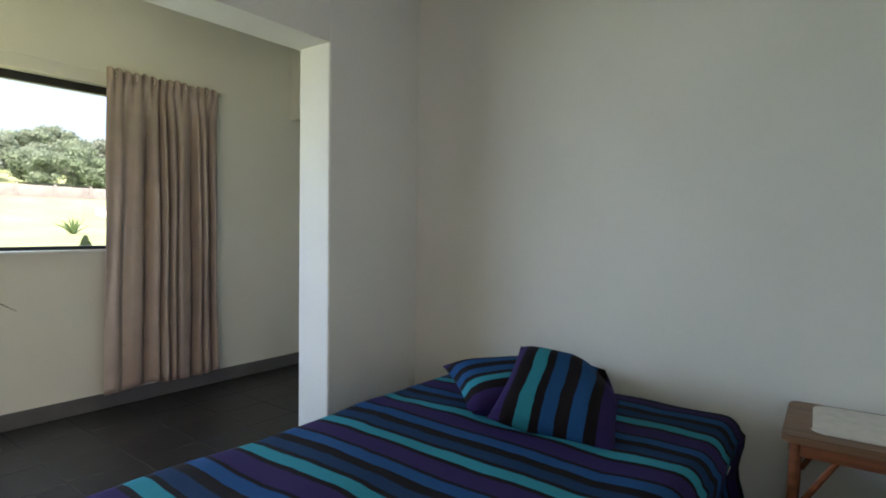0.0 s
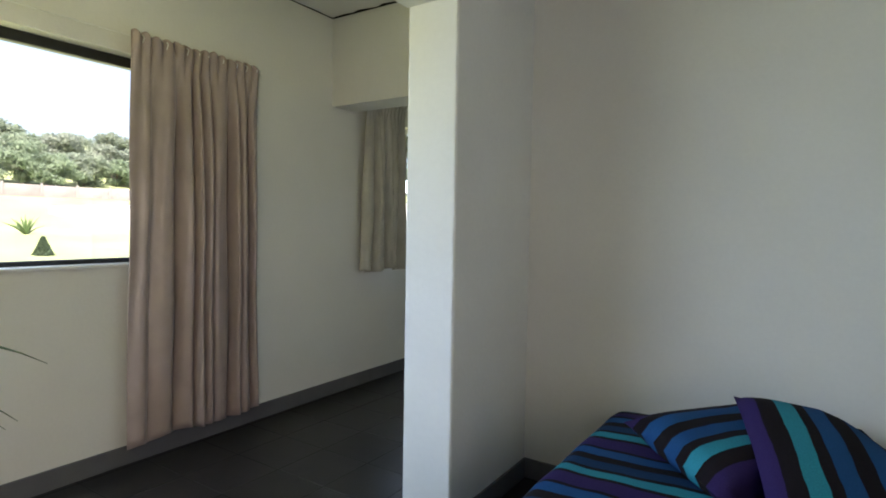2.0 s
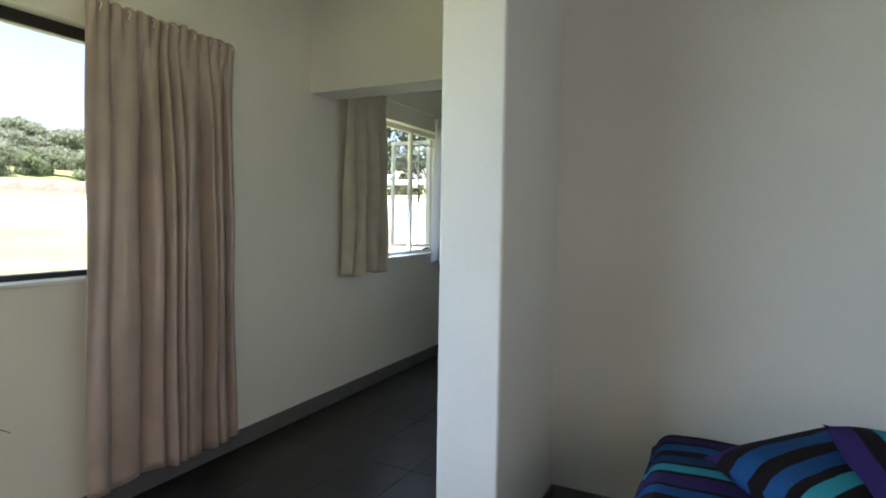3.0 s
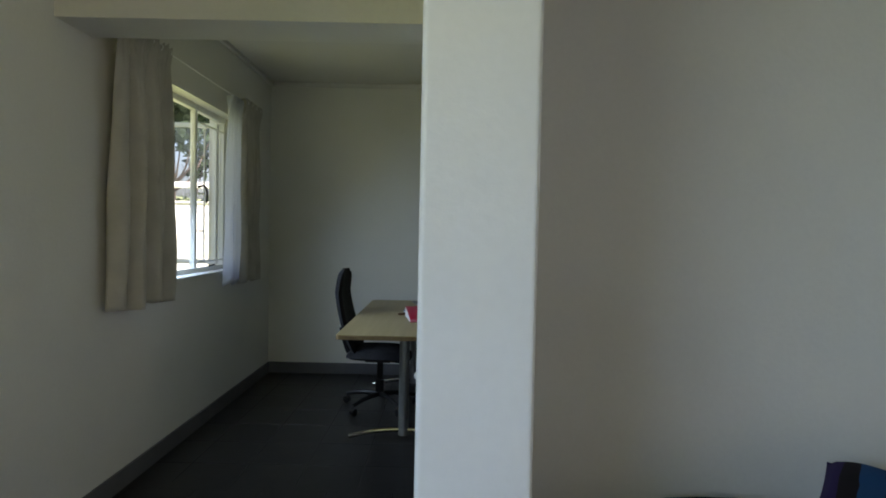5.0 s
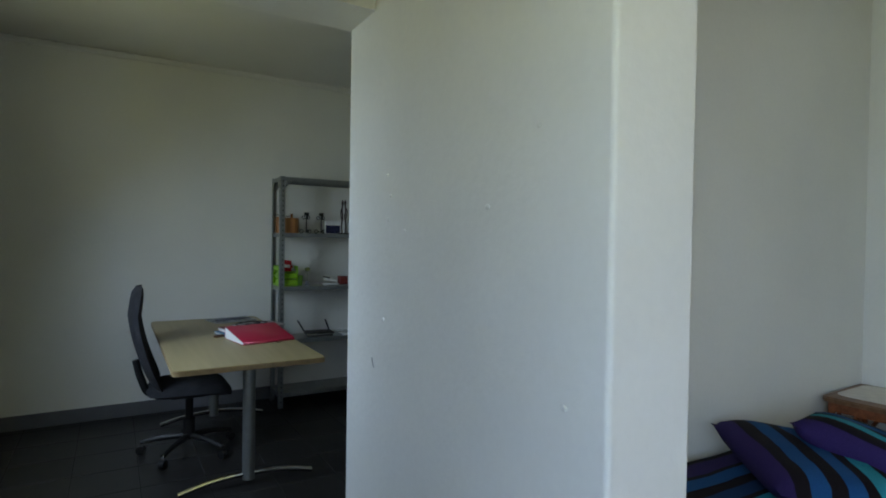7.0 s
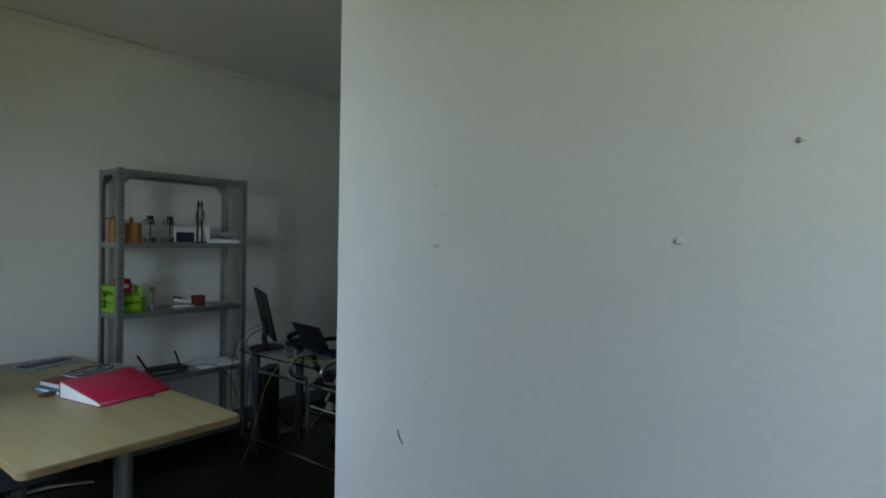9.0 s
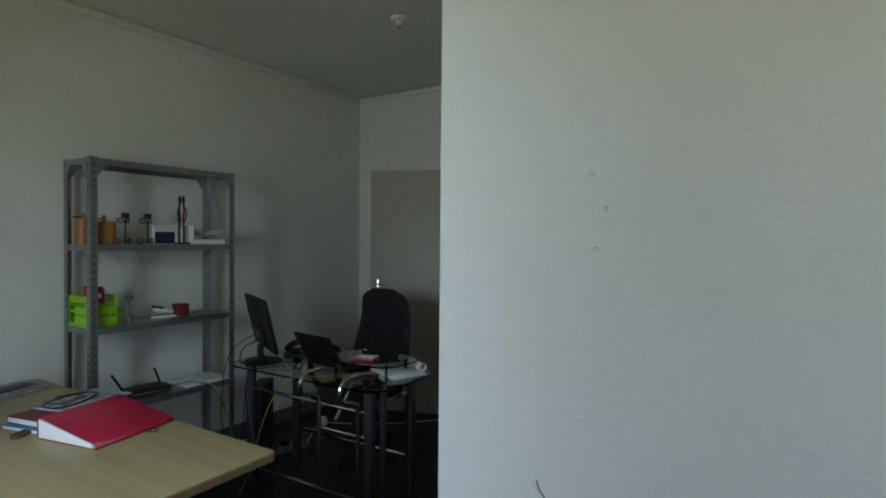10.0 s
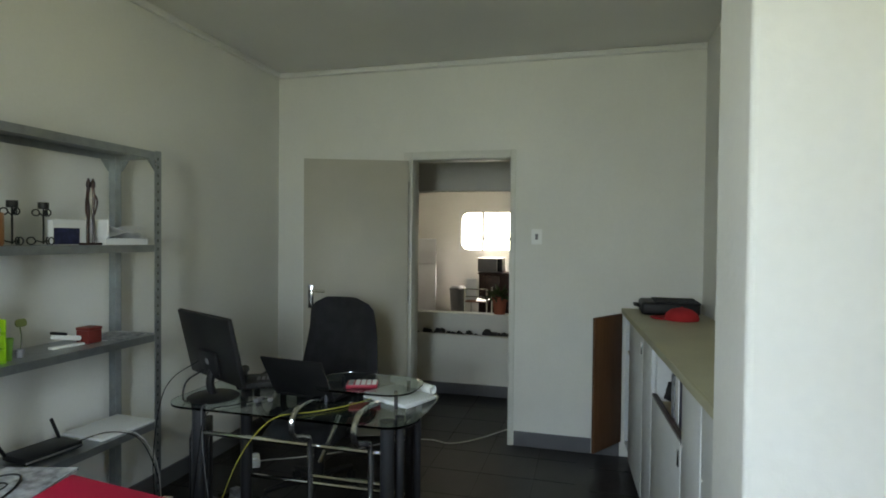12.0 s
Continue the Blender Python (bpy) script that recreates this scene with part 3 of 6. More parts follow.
# ---- curtains ----
def curtain(name, label, y0, y1, z0, z1, widths, depths, depth, material, x=0.09, seed=1, flare=0.0, lean=0.0):
    """A gathered curtain: a stiff pinch-pleated heading from which rounded folds of uneven width and depth hang."""
    rng = random.Random(seed)
    th = thing(name, label, "curtain")
    folds = len(widths)
    cuts = [0.0]
    for w in widths:
        cuts.append(cuts[-1] + w)
    cuts = [c / cuts[-1] for c in cuts]
    sway = [rng.uniform(-1, 1) for _ in range(folds + 1)]
    ph = [rng.random() * 6.28 for _ in range(8)]
    pinch = folds + 5
    bm = bmesh.new()
    per, nz = 18, 60
    rows = []
    for j in range(nz + 1):
        v = (j / nz) ** 1.25
        down = v * (z1 - z0)                     # metres below the top edge
        head = math.exp(-(down / 0.085) ** 4)    # the stiff heading
        loose = 1 - math.exp(-(max(0.0, down - 0.07) / 0.30) ** 1.3)
        width = (y1 - y0) * (1 + flare * v ** 1.4)
        mid = (y0 + y1) / 2 + lean * v
        row = []
        for k in range(folds):
            for i in range(per + (k == folds - 1)):
                q = i / per
                c0 = cuts[k] + 0.012 * sway[k] * math.sin(v * 3.0 + k) * (0 < k)
                c1 = cuts[k + 1] + 0.012 * sway[k + 1] * math.sin(v * 3.0 + k + 1) * (k + 1 < folds)
                u = c0 + (c1 - c0) * q
                # rounded ridge with a tight valley on either side
                ridge = math.sin(q ** (0.8 + 0.4 * (sway[k] > 0)) * math.pi)
                ridge = 0.45 * ridge + 0.55 * ridge * ridge
                deep = depths[k]
                if q < 0.5 and k:
                    deep = depths[k] + (max(depths[k], depths[k - 1]) - depths[k]) * (1 - 2 * q)
                elif q > 0.5 and k + 1 < folds:
                    deep = depths[k] + (max(depths[k], depths[k + 1]) - depths[k]) * (2 * q - 1)
                off = depth * deep * (ridge - 0.6) * loose
                off += 0.10 * depth * math.sin(q * 9.4 + k * 2.3 + v * 2.0) * loose * (0.5 + 0.5 * math.sin(v * 5 + k))
                off += 0.006 * math.sin(v * 11 + u * 14 + ph[5]) * loose
                # pinch pleats: narrow tucks that fan out below the heading
                tuck = abs(math.sin(u * pinch * math.pi + ph[1] + 0.5 * math.sin(u * 13))) ** 0.55
                fan = math.exp(-(down / 0.24) ** 2)
                off += (tuck - 0.6) * (0.034 * head + 0.018 * fan)
                lap = -0.10 * (c1 - c0) * width * math.sin(q * math.tau) * loose * deep
                y = mid + (u - 0.5) * width + lap
                z = z1 - down + 0.010 * head * (math.sin(u * pinch * 6.28 + ph[2]) + 0.6 * math.sin(u * 23 + ph[3]))
                z += 0.010 * v ** 6 * math.sin(u * 9 + ph[4]) + 0.016 * v ** 6 * (ridge - 0.5)
                row.append(bm.verts.new((x + off, y, z)))
        rows.append(row)
    for q, w in zip(rows, rows[1:]):
        for i in range(len(q) - 1):
            bm.faces.new((q[i], q[i + 1], w[i + 1], w[i]))
    ob = part("fabric", bm, material, th, angle=80)
    so = ob.modifiers.new("thickness", 'SOLIDIFY')
    so.thickness = 0.003
    for k in range(folds):
        y = y0 + (cuts[k] + cuts[k + 1]) / 2 * (y1 - y0)
        part("hook", tb([(x + 0.010, y, z1 - 0.05), (x + 0.022, y, z1 - 0.02), (x - 0.03, y + 0.004, z1 + 0.004)], 0.0025, 5), M_white, th)
    return th


curtain("curtain", "long beige satin curtain drawn beside the wide window", 3.095, 3.905, 0.125, 2.345,
        (1.5, 2.1, 1.2, 0.7, 0.9, 1.8, 0.8, 1.2, 0.8), (0.30, 0.38, 0.75, 1.7, 1.3, 0.75, 1.0, 0.7, 0.55), 0.11, M_cur, 0.09, 23, 0.05, -0.012)
curtain("curtain", "grey-beige cotton curtain beside the steel window", 4.97, 5.47, 0.96, 2.375,
        (1.2, 0.5, 1.0, 0.6, 1.4, 0.7), (0.7, 1.7, 0.9, 1.4, 0.8, 1.2), 0.105, M_cur2, 0.095, 9, 0.06, -0.02)
curtain("curtain", "grey-beige cotton curtain in the office corner", 6.66, 7.04, 0.95, 2.39,
        (0.9, 0.8, 1.0, 0.8), (0.9, 1.2, 1.0, 0.8), 0.07, M_cur2, 0.08, 12, 0.0, 0.0)
curtain("curtain", "cotton curtain over the window reveal, daylight put into its pale colour", 6.42, 6.67, 0.955, 2.36,
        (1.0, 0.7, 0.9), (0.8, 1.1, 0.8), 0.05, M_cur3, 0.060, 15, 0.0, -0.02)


def rod(y0, y1, z, label):
    th = thing("curtain_rail", label, "curtain rail")
    part("wire", tb([(0.05, y0, z), (0.05, (y0 + y1) / 2, z - 0.006), (0.05, y1, z)], 0.004, 6), M_white, th)
    for y in (y0, y1):
        part("bracket", bx(0.0, 0.06, y - 0.008, y + 0.008, z - 0.012, z + 0.012, 0.003), M_white, th)


rod(0.0, 3.95, 2.335, "thin white curtain wire above the wide window")
rod(4.96, 7.08, 2.385, "thin white curtain wire above the steel window")


# ---- bed ----
def bed():
    th = thing("bed", "double bed made up with a blue and purple striped spread", "bed", pose(3.08, 3.17, 0))
    X, Y0, Y1, top = 0.72, -1.07, 0.985, 0.505
    part("base", bx(-X + 0.03, X - 0.03, Y0 + 0.03, Y1, 0.10, 0.27, 0.01), M_fabric, th)
    part("mattress", bx(-X + 0.012, X - 0.012, Y0 + 0.012, Y1 - 0.012, 0.27, top - 0.045, 0.04, 3), M_paper, th)
    for sx in (-1, 1):
        for y in (Y0 + 0.15, Y1 - 0.15):
            part("leg", lt([(0.03, 0.0), (0.035, 0.10)], 12, sx * (X - 0.12), y), M_black, th)
    bm = bmesh.new()
    rr, drop = 0.07, 0.40
    prof = []      # across the bed: distance out and height
    for i in range(9):
        prof.append((-X - 0.008 - 0.015 * math.sin(i), top - rr - drop * (8 - i) / 8))
    for i in range(1, 6):
        a = radians(90 * i / 6)
        prof.append((-X - 0.008 + rr * (1 - math.cos(a)), top - rr + rr * math.sin(a)))
    n = 26
    for i in range(n + 1):
        prof.append((-X + rr + (2 * X - 2 * rr) * i / n, top))
    full = prof + [(-p[0], p[1]) for p in prof[:14][::-1]]
    ny = 60
    rows = []
    for j in range(ny + 1):
        v = j / ny
        row = []
        for k, (px, pz) in enumerate(full):
            y = Y1 - 0.004 + (Y0 - Y1) * min(1, v * 1.22)
            z = pz
            over = max(0.0, v * 1.22 - 1)
            if over > 0:
                z = pz - over * (Y1 - Y0) * (1.0 if pz > top - 0.1 else 0.1)
                z = max(z, 0.07)
                y = Y0 - 0.01 - 0.012 * math.sin(px * 17)
            on_side = max(0, min(1, (top - pz) / 0.3))
            q = noise.noise(Vector((px * 3.2, y * 3.2, 0.3)))
            q2 = noise.noise(Vector((px * 9, y * 2.5, 2.3)))
            z += 0.012 * q + 0.004 * q2 - (0.012 if v < 0.03 else 0)
            x = px + on_side * 0.022 * math.sin(y * 15 + 1.5 * math.sin(y * 5)) * (1 if px > 0 else -1)
            row.append(bm.verts.new((x, y, z)))
        rows.append(row)
    for q, w in zip(rows, rows[1:]):
        for i in range(len(full) - 1):
            bm.faces.new((q[i], q[i + 1], w[i + 1], w[i]))
    ob = part("bedspread", bm, M_spread, th, "woven spread striped purple, black, blue and teal", angle=80)
    so = ob.modifiers.new("thickness", 'SOLIDIFY')
    so.thickness, so.offset = 0.006, 1


def cushion(label, m, w, h, t, material, sag=0.0):
    """A stuffed square cushion with pinched corners."""
    th = thing("cushion", label, "cushion", m, "cushions on the bed")
    bm = bmesh.new()
    n = 22
    top, bot = {}, {}
    for i in range(n + 1):
        for j in range(n + 1):
            u, v = 2 * i / n - 1, 2 * j / n - 1
            pin = 1 - 0.055 * (1 - (abs(u) ** 2)) * abs(v) - 0.055 * (1 - abs(v) ** 2) * abs(u)
            f = max(0, (1 - u ** 4) * (1 - v ** 4)) ** 0.55
            cr = 0.010 * noise.noise(Vector((u * 2.2, v * 2.2, w * 9)))
            x, y = u * w / 2 * pin, v * h / 2 * pin
            slump = (max(0, u) * max(0, v)) ** 1.4 * sag    # one corner has slumped
            x, y, cr = x - 0.8 * slump, y - 0.35 * slump, cr - 0.9 * slump / max(f, 0.25)
            top[i, j] = bm.verts.new((x, y, t * 0.5 * f + cr * f + 0.002))
            bot[i, j] = bm.verts.new((x, y, -t * 0.5 * f + cr * f - 0.002)) if 0 < i < n and 0 < j < n else top[i, j]
    for i in range(n):
        for j in range(n):
            bm.faces.new((top[i, j], top[i + 1, j], top[i + 1, j + 1], top[i, j + 1]))
            q = (bot[i, j], bot[i, j + 1], bot[i + 1, j + 1], bot[i + 1, j])
            bm.faces.new(q)
    part("cover", bm, material, th, angle=70)
    return th


bed()
cushion("striped cushion lying on the bed, blue and black bands", pose(2.955, 3.765, 0.578, 0, 8, -40), 0.49, 0.70, 0.17, M_cush2)
cushion("striped cushion leaning on the other, bands running down", pose(3.20, 3.625, 0.615, 18, 8, 18), 0.49, 0.58, 0.16, M_cush, 0.11)


def side_table():
    th = thing("side_table", "small brown wooden table with splayed legs and struts", "table", pose(4.235, 3.975, 0, 0, 0, 2))
    hx, hy = 0.25, 0.245
    bm = slab(round_rect(-hx, hx, -hy, hy, 0.035), 0.574, 0.602)
    bmesh.ops.bevel(bm, geom=[e for e in bm.edges if abs(e.verts[0].co.z - e.verts[1].co.z) < 0.001], offset=0.006, segments=2, affect='EDGES')
    part("tabletop", bm, M_tabtop, th)
    for s in (-1, 1):
        part("apron", bx(s * (hx - 0.032) - 0.010, s * (hx - 0.032) + 0.010, -hy + 0.06, hy - 0.06, 0.525, 0.574, 0.004), M_table, th)
        part("apron", bx(-hx + 0.06, hx - 0.06, s * (hy - 0.032) - 0.010, s * (hy - 0.032) + 0.010, 0.525, 0.574, 0.004), M_table, th)
    for sx in (-1, 1):
        for sy in (-1, 1):
            part("leg", tb([(sx * 0.205, sy * 0.205, 0.574), (sx * 0.222, sy * 0.222, 0.0)], 0.019, 10, False, taper=0.013), M_table, th)
            part("strut", tb([(sx * 0.218, sy * 0.085, 0.528), (sx * 0.213, sy * 0.198, 0.33)], 0.011, 8, False), M_table, th)
            part("strut", tb([(sx * 0.085, sy * 0.213, 0.528), (sx * 0.198, sy * 0.208, 0.33)], 0.011, 8, False), M_table, th)
    cl = thing("lace_mat", "off-white lace cloth on the wooden table", "cloth", pose(4.25, 3.985, 0.602, 0, 0, 2))
    pts = []
    for i, (x, y) in enumerate(round_rect(-0.175, 0.20, -0.175, 0.20, 0.05, 12)):
        k = 1 + 0.03 * (i % 2)
        pts.append((x * k, y * k))
    part("cloth", slab(pts, 0.001, 0.004), M_cloth, cl)


side_table()


# ---- desk and office chairs ----
def desk():
    th = thing("office_desk", "beech-topped office desk on steel T legs", "desk")
    part("desktop", slab(round_rect(1.01, 1.775, 5.69, 7.50, 0.03), 0.708, 0.732), M_desk, th)
    part("edging", slab(round_rect(1.007, 1.778, 5.687, 7.503, 0.03), 0.704, 0.7275), M_edge, th, "dark wooden edging")
    for y in (5.95, 7.22):
        part("column", lt([(0.034, 0.03), (0.034, 0.69)], 20, 1.42, y), M_galv, th)
        part("support", bx(1.18, 1.66, y - 0.03, y + 0.03, 0.685, 0.704, 0.004), M_gunmetal, th)
        foot = [(1.06, y, 0.012), (1.18, y, 0.040), (1.30, y, 0.056), (1.42, y, 0.060), (1.54, y, 0.056), (1.66, y, 0.040), (1.78, y, 0.012)]
        part("foot", tb(foot, 0.015, 10), M_steel, th, "arched chrome foot")
    part("beam", bx(1.40, 1.44, 5.98, 7.19, 0.62, 0.67, 0.004), M_gunmetal, th)


def office_chair(m, label, back_high=0.64, back_w=0.47, arms=True):
    """Swivel chair that faces +x: five-star base, gas lift, padded seat and tall back."""
    th = thing("office_chair", label, "chair", m, "office chairs")
    for k in range(5):
        a = radians(20 + 72 * k)
        c, s = math.cos(a), math.sin(a)
        part("base_arm", tb([(0.03 * c, 0.03 * s, 0.105), (0.16 * c, 0.16 * s, 0.10), (0.285 * c, 0.285 * s, 0.075)], 0.021, 8, taper=0.014), M_black, th)
        cast = part("caster", lt([(0.012, -0.019), (0.027, -0.016), (0.027, 0.016), (0.012, 0.019)], 14), M_black, th)
        cast.matrix_local = pose(0.285 * c, 0.285 * s, 0.0275, 90, 0, 20 + 72 * k)
        part("caster_stem", tb([(0.285 * c, 0.285 * s, 0.04), (0.285 * c, 0.285 * s, 0.085)], 0.007, 8, False), M_steel, th)
    part("gas_lift", lt([(0.036, 0.09), (0.036, 0.22), (0.024, 0.225), (0.024, 0.37)], 16), M_black, th)
    part("mechanism", bx(-0.11, 0.09, -0.07, 0.07, 0.36, 0.40, 0.01), M_black, th)
    bm = bmesh.new()
    n = 14
    g = {}
    for i in range(n + 1):
        for j in range(n + 1):
            u, v = 2 * i / n - 1, 2 * j / n - 1
            x = 0.25 * u * (1 - 0.10 * v * v)
            y = 0.245 * v * (1 - 0.12 * u * u)
            f = max(0, (1 - u ** 6) * (1 - v ** 6)) ** 0.5
            g[i, j, 1] = bm.verts.new((x, y, 0.425 + 0.05 * f - 0.03 * max(0, u) ** 3))
            g[i, j, 0] = bm.verts.new((x * 0.97, y * 0.97, 0.425 - 0.028 * f - 0.03 * max(0, u) ** 3))
    for i in range(n):
        for j in range(n):
            bm.faces.new((g[i, j, 1], g[i + 1, j, 1], g[i + 1, j + 1, 1], g[i, j + 1, 1]))
            bm.faces.new((g[i, j, 0], g[i, j + 1, 0], g[i + 1, j + 1, 0], g[i + 1, j, 0]))
    for i in range(n):
        for a, b in (((i, 0), (i + 1, 0)), ((i + 1, n), (i, n)), ((n, i), (n, i + 1)), ((0, i + 1), (0, i))):
            bm.faces.new((g[a[0], a[1], 0], g[b[0], b[1], 0], g[b[0], b[1], 1], g[a[0], a[1], 1]))
    bmesh.ops.recalc_face_normals(bm, faces=bm.faces)
    part("seat", bm, M_fabric, th, angle=70)
    # back: leans out, bends at the waist
    bm = bmesh.new()
    g = {}
    nv = 18
    for i in range(nv + 1):
        t = i / nv
        z = 0.44 + back_high * t
        xb = -0.195 - 0.03 * math.sin(t * 3.4) - 0.16 * t + 0.04 * max(0, t - 0.72) / 0.28
        hw = back_w / 2 * (0.88 + 0.12 * min(1, t / 0.2)) * (1 - 0.30 * max(0, t - 0.2)) * (1 - 0.50 * max(0, (t - 0.86) / 0.14) ** 2.6)
        for j in range(n + 1):
            v = 2 * j / n - 1
            f = max(0, (1 - v ** 6)) ** 0.5 * (1 - (2 * t - 1) ** 10) ** 0.5
            cup = 0.035 * v * v
            g[i, j, 1] = bm.verts.new((xb + cup + 0.034 * f, hw * v, z))
            g[i, j, 0] = bm.verts.new((xb + cup - 0.022 * f, hw * v, z))
    for i in range(nv):
        for j in range(n):
            bm.faces.new((g[i, j, 1], g[i, j + 1, 1], g[i + 1, j + 1, 1], g[i + 1, j, 1]))
            bm.faces.new((g[i, j, 0], g[i + 1, j, 0], g[i + 1, j + 1, 0], g[i, j + 1, 0]))
    for j in range(n):
        bm.faces.new((g[0, j, 0], g[0, j + 1, 0], g[0, j + 1, 1], g[0, j, 1]))
        bm.faces.new((g[nv, j, 0], g[nv, j, 1], g[nv, j + 1, 1], g[nv, j + 1, 0]))
    for i in range(nv):
        bm.faces.new((g[i, 0, 0], g[i, 0, 1], g[i + 1, 0, 1], g[i + 1, 0, 0]))
        bm.faces.new((g[i, n, 0], g[i + 1, n, 0], g[i + 1, n, 1], g[i, n, 1]))
    bmesh.ops.recalc_face_normals(bm, faces=bm.faces)
    part("backrest", bm, M_fabric, th, angle=70)
    part("back_bracket", tb([(-0.06, 0, 0.385), (-0.22, 0, 0.40), (-0.275, 0, 0.50), (-0.305, 0, 0.62)], 0.022, 8), M_black, th)
    if arms:
        for s in (-1, 1):
            part("armrest", tb([(-0.10, s * 0.22, 0.40), (-0.10, s * 0.29, 0.46), (-0.13, s * 0.30, 0.62), (-0.08, s * 0.30, 0.685), (0.10, s * 0.30, 0.685), (0.15, s * 0.30, 0.64), (0.13, s * 0.29, 0.50), (0.08, s * 0.22, 0.40)], 0.018, 8), M_black, th)
    return th


desk()
office_chair(pose(1.185, 6.62, 0, 0, 0, -2), "black swivel office chair pushed up to the beech desk", arms=False)
office_chair(pose(3.34, 6.67, 0, 0, 0, 178), "black tall-backed swivel chair behind the glass desk", back_high=0.67, back_w=0.54)


# ---- steel shelf ----
SHX0, SHX1, SHY0, SHY1 = 1.915, 2.795, 7.25, 7.53
LEVELS = (0.12, 0.555, 0.99, 1.43, 1.885)


def steel_shelf():
    th = thing("steel_shelf", "galvanised steel shelving unit with perforated posts", "shelf")
    t = 0.003
    for sx, x in ((1, SHX0), (-1, SHX1)):
        for sy, y in ((1, SHY0), (-1, SHY1)):
            bm = bmesh.new()
            xa, xb = sorted((x, x + sx * 0.038))
            ya, yb = sorted((y, y + sy * t))
            box(bm, xa, xb, ya, yb, 0.0, 1.89)
            xa, xb = sorted((x, x + sx * t))
            ya, yb = sorted((y + sy * t, y + sy * 0.038))
            box(bm, xa, xb, ya, yb, 0.0, 1.89)
            post = part("post", bm, M_galv, th, smooth=False)
            # flat dark quads on the faces: the punched holes' darkness is only painted
            bm = bmesh.new()
            for k in range(46):
                z = 0.05 + k * 0.04
                cx, cy = x + sx * 0.022, y + sy * 0.022
                fy = y - sy * 0.0008
                fx = x - sx * 0.0008
                w, h = 0.0034, 0.0065
                for quad in (((cx - w, fy, z - h), (cx + w, fy, z - h), (cx + w, fy, z + h), (cx - w, fy, z + h)),
                             ((fx, cy - w, z - h), (fx, cy + w, z - h), (fx, cy + w, z + h), (fx, cy - w, z + h))):
                    bm.faces.new([bm.verts.new(q) for q in quad])
            tagged(part("painted_hole", bm, M_dark, post, smooth=False), kind="stuff")
    for z in LEVELS:
        bm = bmesh.new()
        box(bm, SHX0 + 0.004, SHX1 - 0.004, SHY0 + 0.004, SHY1 - 0.004, z - 0.003, z)
        for y0, y1 in ((SHY0 + 0.004, SHY0 + 0.0065), (SHY1 - 0.0065, SHY1 - 0.004)):
            box(bm, SHX0 + 0.004, SHX1 - 0.004, y0, y1, z - 0.034, z - 0.003)
        for x0, x1 in ((SHX0 + 0.004, SHX0 + 0.0065), (SHX1 - 0.0065, SHX1 - 0.004)):
            box(bm, x0, x1, SHY0 + 0.0065, SHY1 - 0.0065, z - 0.034, z - 0.003)
        part("shelf_board", bm, M_galv, th, smooth=False)
    zg = LEVELS[-1] - 0.034
    for x, sx in ((SHX0, 1), (SHX1, -1)):
        for y, sy in ((SHY0, 1), (SHY1, -1)):
            g = part("gusset", slab([(0, 0), (0.055, 0), (0.012, 0.055), (0, 0.055)], 0, 0.002), M_galv, th, smooth=False)
            g.matrix_local = Matrix(((sx, 0, 0, x + sx * 0.030), (0, 0, sy, y - sy * 0.003), (0, -1, 0, zg), (0, 0, 0, 1)))
            g = part("gusset", slab([(0, 0), (0.055, 0), (0.012, 0.055), (0, 0.055)], 0, 0.002), M_galv, th, smooth=False)
            g.matrix_local = Matrix(((0, 0, sx, x - sx * 0.003), (sy, 0, 0, y + sy * 0.030), (0, -1, 0, zg), (0, 0, 0, 1)))
            for dz in (0.012, 0.03):
                b = part("bolt", lt([(0.006, 0.0), (0.006, 0.003), (0.003, 0.005)], 8), M_steel, th)
                b.matrix_local = pose(x + sx * 0.042, y - sy * 0.003, zg - dz, 90 if sy > 0 else -90)
    return th


steel_shelf()


# ---- door, frame and switch ----
def doorway():
    fr = tagged(new("door_frame"), "off-white painted steel door frame", "door frame", kind="structure")
    bm = bmesh.new()
    xa, xb = X_DOOR - 0.018, X_DOOR + 0.158
    box(bm, xa, xb, 6.475, 6.545, 0.0, 2.115, 0.006)
    box(bm, xa, xb, 5.705, 5.745, 0.0, 2.115, 0.006)
    box(bm, xa, xb, 5.745, 6.475, 2.055, 2.115, 0.006)
    part("frame", bm, M_jamb, fr)
    d = tagged(new("door_1"), "cream painted door standing wide open", "door", kind="structure")
    d.matrix_world = pose(X_DOOR - 0.03, 6.50, 0, 0, 0, 19.5)
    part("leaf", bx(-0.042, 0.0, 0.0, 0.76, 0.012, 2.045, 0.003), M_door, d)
    part("edge_strip", bx(-0.044, 0.001, 0.758, 0.763, 0.012, 2.045, 0.001), M_white, d)
    part("lock_plate", bx(-0.047, -0.042, 0.685, 0.725, 0.96, 1.13, 0.002), M_steel, d)
    part("handle", tb([(-0.047, 0.705, 1.09), (-0.085, 0.705, 1.09), (-0.09, 0.68, 1.09), (-0.088, 0.60, 1.085)], 0.009, 8, steps=4), M_steel, d, "chrome lever handle")
    for z in (0.25, 1.05, 1.85):
        part("hinge", tb([(0.004, 0.0, z - 0.045), (0.004, 0.0, z + 0.045)], 0.007, 8, False), M_steel, d)
    sw = thing("light_switch", "white square light switch on the wall", "switch")
    part("plate", bx(X_DOOR - 0.012, X_DOOR, 5.518, 5.592, 1.441, 1.549, 0.004), M_switch, sw)
    part("rocker", bx(X_DOOR - 0.016, X_DOOR - 0.011, 5.545, 5.565, 1.475, 1.515, 0.002), M_grey, sw)


doorway()


# ---- glass desk ----
GX0, GX1, GY0, GY1, GZ = 2.57, 3.15, 5.88, 7.07, 0.715


